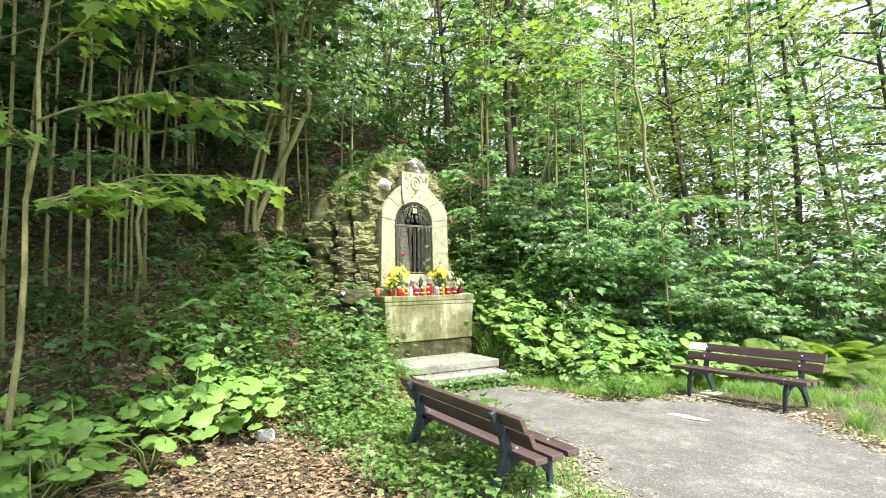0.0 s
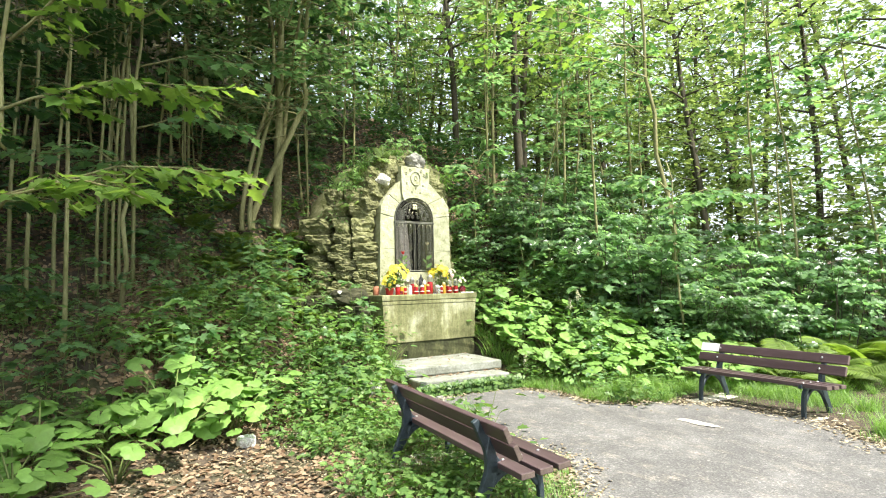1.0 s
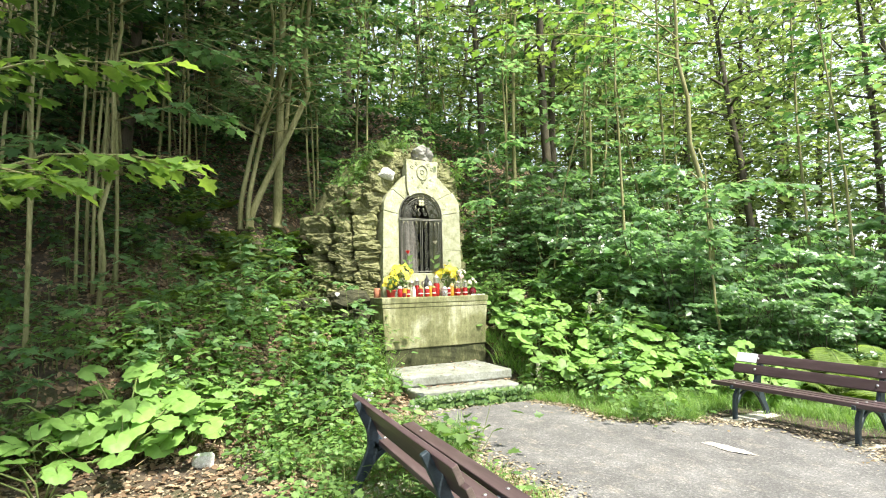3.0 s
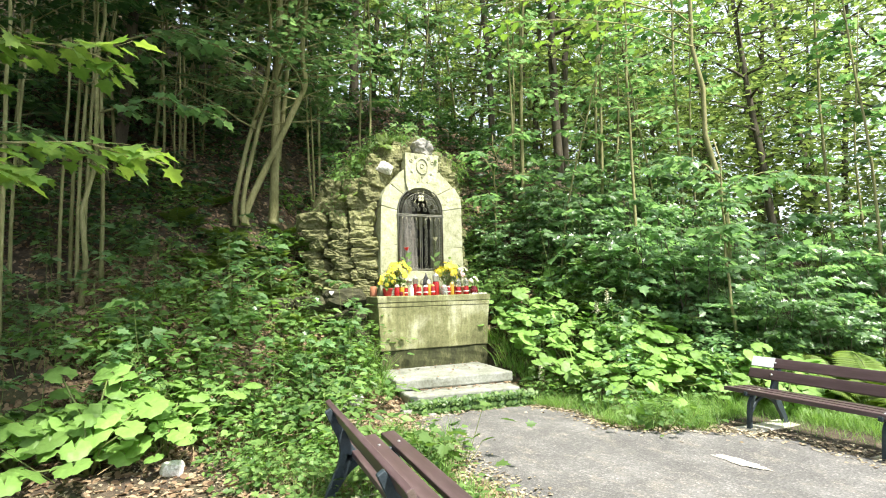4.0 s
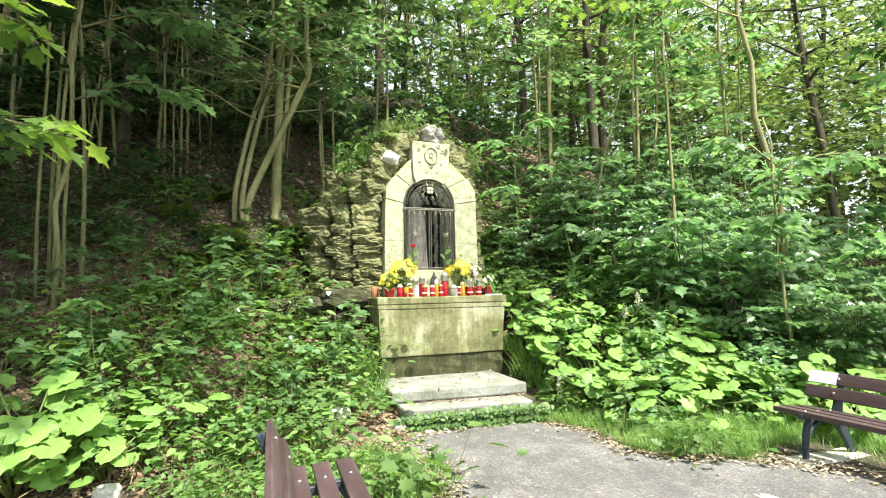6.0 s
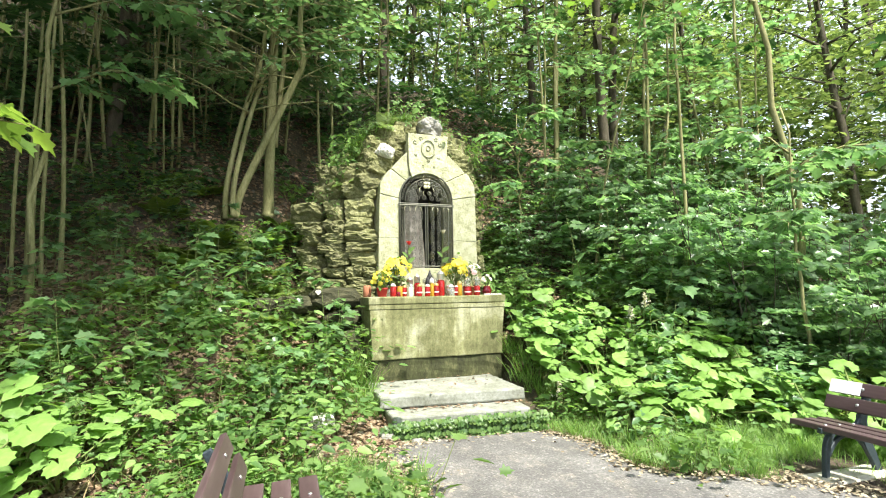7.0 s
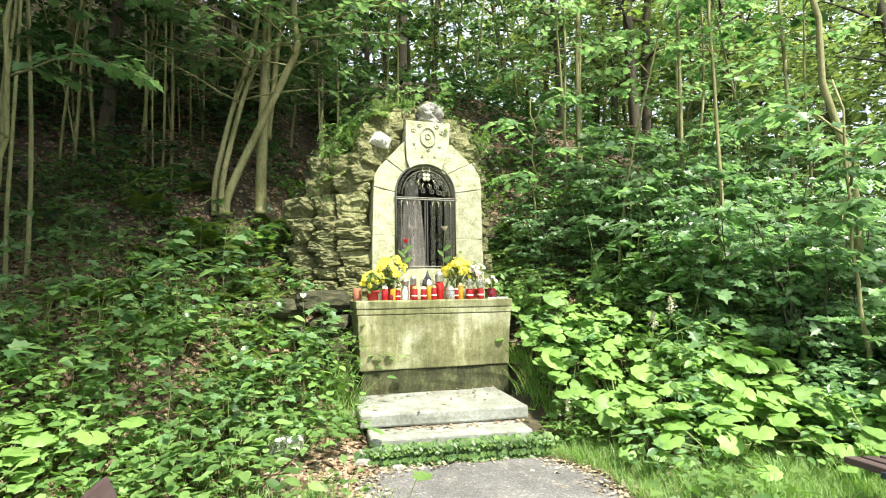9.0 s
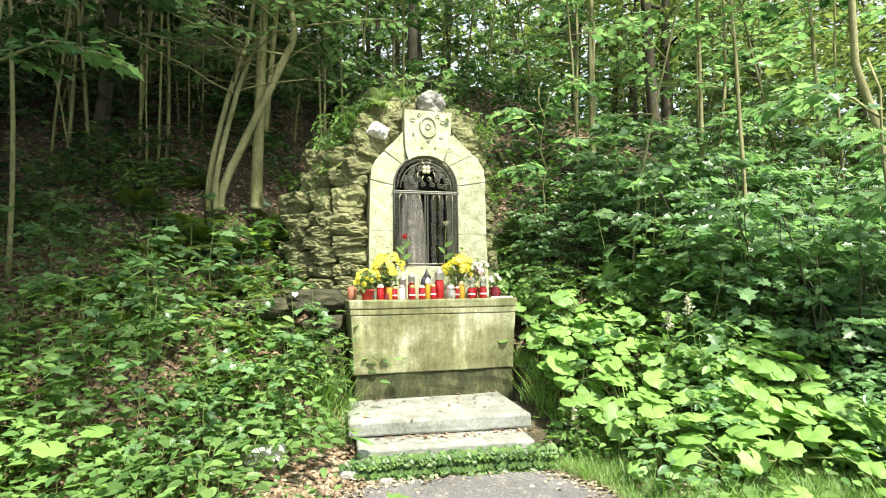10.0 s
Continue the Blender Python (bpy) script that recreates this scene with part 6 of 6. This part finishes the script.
GOLD = rough_mat("gold_lid", [(0.3, (0.55, 0.40, 0.12)), (0.7, (0.75, 0.58, 0.22))], 30, 0.35, 0.1, 0.001, metal=0.8)
SILVER = rough_mat("silver_lid", [(0.3, (0.55, 0.55, 0.53)), (0.7, (0.75, 0.75, 0.72))], 30, 0.3, 0.1, 0.001, metal=0.8)
for x, y, gl, w, h, lid, lb, wx in (
        (-0.57, 0.10, GLASS_RED, 0.075, 0.125, (WAX, 0.04, "cap"), "red glass grave candle with a white cap", False),
        (-0.58, 0.24, GLASS_CLEAR, 0.085, 0.14, (BLACK, 0.17, "tower"), "tall clear lantern with a dark pointed lid", False),
        (-0.505, 0.09, GLASS_DARKRED, 0.05, 0.06, None, "small dark red tea-light glass", False),
        (-0.465, 0.16, GLASS_AMBER, 0.07, 0.125, None, "amber glass grave candle", False),
        (-0.41, 0.15, GLASS_RED, 0.06, 0.11, (GOLD, 0.03, "cap"), "red candle with a white paper band", True),
        (-0.345, 0.10, WAX, 0.06, 0.12, (SILVER, 0.035, "cap"), "plain white wax candle", False),
        (-0.30, 0.27, GLASS_CLEAR, 0.085, 0.15, (SILVER, 0.10, "tower"), "clear glass lantern with a silver lid", False),
        (-0.235, 0.09, GLASS_RED, 0.07, 0.12, (GOLD, 0.035, "cap"), "red glass grave candle with a gold cap", True),
        (-0.20, 0.28, GLASS_RED, 0.08, 0.17, (SILVER, 0.12, "tower"), "tall red lantern with a silver lid", False),
        (-0.135, 0.07, GLASS_RED, 0.07, 0.12, (WAX, 0.03, "cap"), "red glass grave candle with a paper band", True),
        (-0.085, 0.20, GLASS_CLEAR, 0.07, 0.14, (BLACK, 0.10, "cap"), "clear grave candle with a dark cap", False),
        (-0.06, 0.12, GLASS_AMBER, 0.06, 0.16, (WAX, 0.07, "cap"), "amber grave candle with a white cap", False),
        (-0.005, 0.10, GLASS_RED, 0.065, 0.13, (GOLD, 0.03, "cap"), "red glass grave candle with a paper band", True),
        (0.085, 0.18, GLASS_RED, 0.10, 0.20, (SILVER, 0.13, "tower"), "red storm lantern with a silver lid", False),
        (0.20, 0.14, GLASS_CLEAR, 0.11, 0.10, (SILVER, 0.05, "cap"), "round clear glass lantern", False),
        (0.275, 0.12, GLASS_RED, 0.06, 0.11, (WAX, 0.02, "cap"), "red candle with a white paper band", True),
        (0.315, 0.11, GLASS_AMBER, 0.07, 0.14, (GOLD, 0.05, "cap"), "amber grave candle with a gold cap", False),
        (0.43, 0.12, GLASS_RED, 0.085, 0.115, (GLASS_CLEAR, 0.13, "tower"), "red grave candle with a clear tower lid", True),
        (0.49, 0.20, GLASS_RED, 0.07, 0.115, (GOLD, 0.06, "cap"), "red glass grave candle with a gold cap", False),
        (0.565, 0.12, GLASS_RED, 0.08, 0.125, (GLASS_CLEAR, 0.13, "tower"), "red grave candle with a clear tower lid", True),
        (-0.835, 0.33, TERRACOTTA, 0.10, 0.14, None, "weathered terracotta candle holder", False)):
    candle(x, y, gl, w, h, lid, lb, wx)

# heart-shaped lantern
s = thing("heart_lantern", "clear heart-shaped glass lantern with a dark pointed top", "lantern", pose(-0.03, 0.27, TOP))
hp = [(0.0055 * 16 * math.sin(w) ** 3, 0.0055 * (13 * math.cos(w) - 5 * math.cos(2 * w) - 2 * math.cos(3 * w) - math.cos(4 * w))) for w in np.linspace(0, 2 * math.pi, 28, endpoint=False)]
hg = Geo().add([(px, -0.035, 0.17 + pz) for px, pz in hp] + [(px, 0.035, 0.17 + pz) for px, pz in hp], [list(range(28))[::-1], list(range(28, 56))] + [[i, (i + 1) % 28, 28 + (i + 1) % 28, 28 + i] for i in range(28)])
part("heart_glass", hg.mesh("heart_glass", GLASS_CLEAR), s)
part("foot", Geo().lathe([(0.05, 0), (0.045, 0.02), (0.02, 0.05), (0.02, 0.08)], 14).mesh("foot", BLACK, True), s)
part("top", Geo().lathe([(0.045, 0.215), (0.05, 0.23), (0.02, 0.28), (0.006, 0.33)], 14).mesh("top", BLACK, True), s)


def blossom_tpl(k=7):
    V, F = [(0, 0, 0.12)], []
    for i in range(2 * k):
        w = math.pi * i / k
        r = 0.5 if i % 2 == 0 else 0.36
        V.append((r * math.cos(w), r * math.sin(w), 0.0 if i % 2 else -0.06))
    F = [[0, 1 + i, 1 + (i + 1) % (2 * k)] for i in range(2 * k)]
    return np.array(V), F


BLOSSOM = blossom_tpl()


def bouquet(x, y, name, label, pot, pw, ph, radius, rise, n, size, petal, seed, leaves=60, round_pot=False):
    rng = np.random.default_rng(seed)
    s = thing(name, label, "flowers", pose(x, y, TOP), "flowers on the altar")
    prof = [(pw * 0.36, 0), (pw * 0.38, 0.004), (pw * 0.48, ph * 0.85), (pw * 0.53, ph * 0.86), (pw * 0.53, ph), (pw * 0.46, ph), (pw * 0.42, ph * 0.8)]
    if round_pot:
        prof = [(pw * 0.3, 0), (pw * 0.5, ph * 0.3), (pw * 0.52, ph * 0.55), (pw * 0.35, ph * 0.9), (pw * 0.4, ph)]
    part("pot", Geo().lathe(prof, 18).mesh("pot", pot, True), s)
    d = rng.normal(size=(n, 3))
    d[:, 2] = np.abs(d[:, 2]) * 0.9 - 0.15
    d /= np.linalg.norm(d, axis=1, keepdims=True)
    C = np.array([0, 0, ph + rise])
    P = C + d * radius * rng.uniform(0.75, 1.05, (n, 1)) * np.array([1, 1, 1.15])
    st = Geo()
    for p in P:
        st.tube([(p[0] * 0.1, p[1] * 0.1, ph * 0.8), (p[0] * 0.6, p[1] * 0.6, ph + (p[2] - ph) * 0.55), p], [0.004, 0.003, 0.002], 3)
    part("stalk_mass", st.mesh("stalk_mass", STEM), s)["kind"] = "stuff"
    lp = C + rng.normal(size=(leaves, 3)) * radius * 0.5
    lp[:, 2] = np.maximum(lp[:, 2], ph + 0.01)
    part("foliage", leaf_mesh("foliage", OVAL, lp, rand_dirs(rng, leaves, 0.2, 0.5), ups(rng, leaves, 0.6), 0.06 * rng.uniform(0.6, 1.3, leaves), LEAF_LOW), s)
    me = None
    for p, dd in zip(P, d):
        nn = dd + np.array([0, -0.5, 0.3]) + rng.normal(size=3) * 0.3
        part("blossom", leaf_mesh("blossom", BLOSSOM, [p], [np.cross(nn, (0.3, 0.2, 0.9))], [nn], [size * rng.uniform(0.8, 1.2)], petal), s)
    return s


bouquet(-0.70, 0.13, "potted_flowers", "pale yellow flowers in a red plastic pot", CLAY_RED, 0.14, 0.11, 0.135, 0.08, 40, 0.06, PETAL_Y, 81)
bouquet(-0.46, 0.30, "potted_flowers", "large bunch of bright yellow flowers", CLAY_RED, 0.13, 0.13, 0.18, 0.17, 44, 0.09, PETAL_Y, 82, 120)
bouquet(0.33, 0.28, "potted_flowers", "large bunch of bright yellow flowers", TERRACOTTA, 0.13, 0.13, 0.175, 0.18, 46, 0.09, PETAL_Y, 83, 120)
bouquet(0.53, 0.36, "potted_flowers", "bunch of pale pink flowers", CLAY_RED, 0.11, 0.12, 0.12, 0.17, 18, 0.07, PETAL_P, 84, 50)
bouquet(0.64, 0.38, "potted_flowers", "bunch of creamy white flowers", TERRACOTTA, 0.10, 0.12, 0.08, 0.22, 10, 0.07, PETAL_W, 85, 30)
bouquet(0.72, 0.15, "potted_flowers", "white flowers in a round dark red glass vase", GLASS_DARKRED, 0.12, 0.12, 0.065, 0.07, 14, 0.05, PETAL_W, 86, 14, True)
for i in range(5):
    loose_stone(0.66 + 0.05 * i, 0.06 + 0.02 * (i % 2), (0.05, 0.045, 0.035), 90 + i, WHITE_ROCK, "small white pebble on the altar", TOP, 0.7, "pebble", 40 * i)


def cut_flower(x, z0, z1, petal, size, label):
    s = thing("cut_flower", label, "flower", pose(0, 0, 0))
    rng = np.random.default_rng(int(z1 * 100))
    part("stalk", Geo().tube([(x - 0.02, 0.545, z0), (x - 0.01, 0.55, (z0 + z1) / 2), (x, 0.53, z1)], 0.004, 5).mesh("stalk", STEM), s)
    k = 9
    w = np.arange(k) * 2.4
    D = np.stack([np.cos(w) * 0.5, np.sin(w) * 0.5, np.ones(k)], 1)
    part("blossom", leaf_mesh("blossom", OVAL, np.tile((x, 0.53, z1 - 0.02), (k, 1)), D, np.stack([-np.cos(w), -np.sin(w), np.full(k, 0.4)], 1), np.full(k, size), petal), s)
    for j in range(3):
        part("leaf", leaf_mesh("leaf", OVAL, [(x - 0.012, 0.545, z0 + 0.06 + 0.07 * j)], [((-1) ** j * 0.6, -0.3, 0.6)], [(0, -0.6, 0.6)], [0.12], LEAF_LOW), s)


cut_flower(-0.22, 1.75, 2.06, PETAL_R, 0.07, "red tulip stuck in the iron grille")
cut_flower(0.27, 1.76, 2.22, PETAL_W, 0.075, "white rose stuck in the iron grille")

# ---- white plumes and dry stalks ----
def plume(x, y, h, seed):
    rng = np.random.default_rng(seed)
    z = hz(x, y)
    s = thing("goatsbeard", "herb with a creamy white feathery plume among green leaves", "plant", pose(x, y, z))
    part("stem", Geo().tube([(0, 0, -0.03), (0.01, 0, h * 0.5), (0.03, -0.02, h)], [0.006, 0.005, 0.003], 5).mesh("stem", STEM), s)
    n = 90
    t = rng.uniform(0, 1, n)
    P = np.stack([0.03 + rng.normal(size=n) * 0.03 * (1 - t), -0.02 + rng.normal(size=n) * 0.03 * (1 - t), h - 0.1 + 0.17 * t], 1)
    part("plume", leaf_mesh("plume", DIAMOND, P, rand_dirs(rng, n, 0.5, 0.5), ups(rng, n, 0.8), 0.03 * rng.uniform(0.6, 1.4, n), PETAL_W), s)["kind"] = "stuff"
    n = 36
    P = np.stack([rng.normal(size=n) * 0.13, rng.normal(size=n) * 0.13, h * rng.uniform(0.3, 0.85, n)], 1)
    part("foliage", leaf_mesh("foliage", OVAL, P, P * (1, 1, 0.1) + 0.02, ups(rng, n, 0.3), 0.11 * rng.uniform(0.6, 1.2, n), LEAF_LOW), s)


plume(1.92, -1.13, 0.85, 91)
plume(0.92, -1.12, 0.36, 92)
plume(2.25, -1.0, 0.8, 93)
for i in range(16):
    x, y = -3.2 + R.uniform(-0.9, 1.2), -1.95 + R.uniform(-0.2, 0.25)
    a, ln = R.uniform(0, 6.28), R.uniform(0.25, 0.6)
    z = hz(x, y)
    g = Geo().tube([(x, y, z + 0.005), (x + 0.5 * ln * math.cos(a), y + 0.5 * ln * math.sin(a), z + 0.05 + 0.2 * ln), (x + ln * math.cos(a), y + ln * math.sin(a), max(z, hz(x + ln * math.cos(a), y + ln * math.sin(a))) + 0.05)], [0.006, 0.005, 0.003], 5)
    thing("dry_stalk", "dry straw-coloured plant stalk on the leaf litter", "twig", group="dry stalks", data=g.mesh("dry_stalk", DRY_STEM))
# pale dust of dry leaves along the edge of the gravel
def edge_litter():
    rng = np.random.default_rng(95)
    P = []
    for (ax, ay), (bx, by) in zip(EDGE[:6] + EDGE[11:], EDGE[1:7] + EDGE[12:] + EDGE[:1]):
        k = int(math.hypot(bx - ax, by - ay) * 420)
        t = rng.uniform(0, 1, k)
        P.append(np.stack([ax + (bx - ax) * t + rng.normal(size=k) * 0.13, ay + (by - ay) * t + rng.normal(size=k) * 0.13], 1))
    P = np.concatenate(P)
    m = len(P)
    P = np.column_stack([P, height(P[:, 0], P[:, 1]) + rng.uniform(0.022, 0.034, m)])
    tagged(new("leaf_litter", leaf_mesh("leaf_litter", DIAMOND, P, rand_dirs(rng, m, 0, 0.08), ups(rng, m, 0.25), 0.04 * rng.uniform(0.4, 1.4, m), DRY_PALE)), "pale crumbled leaves along the gravel edge", "leaf litter", kind="stuff")


edge_litter()
litter(12000, -4.5, -0.9, -1.9, 1.6, lambda a, b: not inside(a, b, EDGE) and not (abs(a) < 0.95 and b > -1.3), "leaf_litter", "dry brown leaves thick on the lower bank", 0.065)
litter(6500, -1.9, 1.7, -2.4, -0.9, lambda a, b: not inside(a, b, EDGE) and not (-0.97 < a < 0.75 and b > -1.3), "leaf_litter", "pale dry leaves beside the steps", 0.055, DRY_PALE)


def tread_litter():
    rng = np.random.default_rng(96)
    m = 80
    x, y = rng.uniform(-0.85, 0.65, m), -0.95 + 1.0 * rng.uniform(0, 1, m) ** 0.45
    P = np.stack([x, y, np.full(m, 0.388)], 1)
    m2 = 100
    x2 = rng.uniform(-0.8, 0.55, m2)
    P = np.concatenate([P, np.stack([x2, -0.95 - 0.087 * x2 - 0.16 * rng.uniform(0, 1, m2) ** 2.2, np.full(m2, 0.248)], 1)])
    m = len(P)
    tagged(new("leaf_litter", leaf_mesh("leaf_litter", OVAL, P, rand_dirs(rng, m, 0, 0.1), ups(rng, m, 0.2), 0.035 * rng.uniform(0.5, 1.6, m), DRY)), "dry leaves fallen on the stone steps", "leaf litter", kind="stuff")


tread_litter()


def pale_patch():
    rng = random.Random(97)
    n = 26
    pts = []
    for i in range(n):
        w = 2 * math.pi * i / n
        r = 1 + rng.uniform(-0.22, 0.22)
        pts.append((0.67 + 0.07 * r * math.cos(w) - 0.0 * math.sin(w), -4.15 + 0.24 * r * math.sin(w), hz(0.67, -4.15) + 0.03))
    g = Geo().add(pts + [(0.67, -4.15, hz(0.67, -4.15) + 0.034)], [[i, (i + 1) % n, n] for i in range(n)])
    tagged(new("flat_pale_patch", g.mesh("flat_pale_patch", CONCRETE, True)), "pale irregular patch lying on the gravel", "patch", kind="structure")


pale_patch()
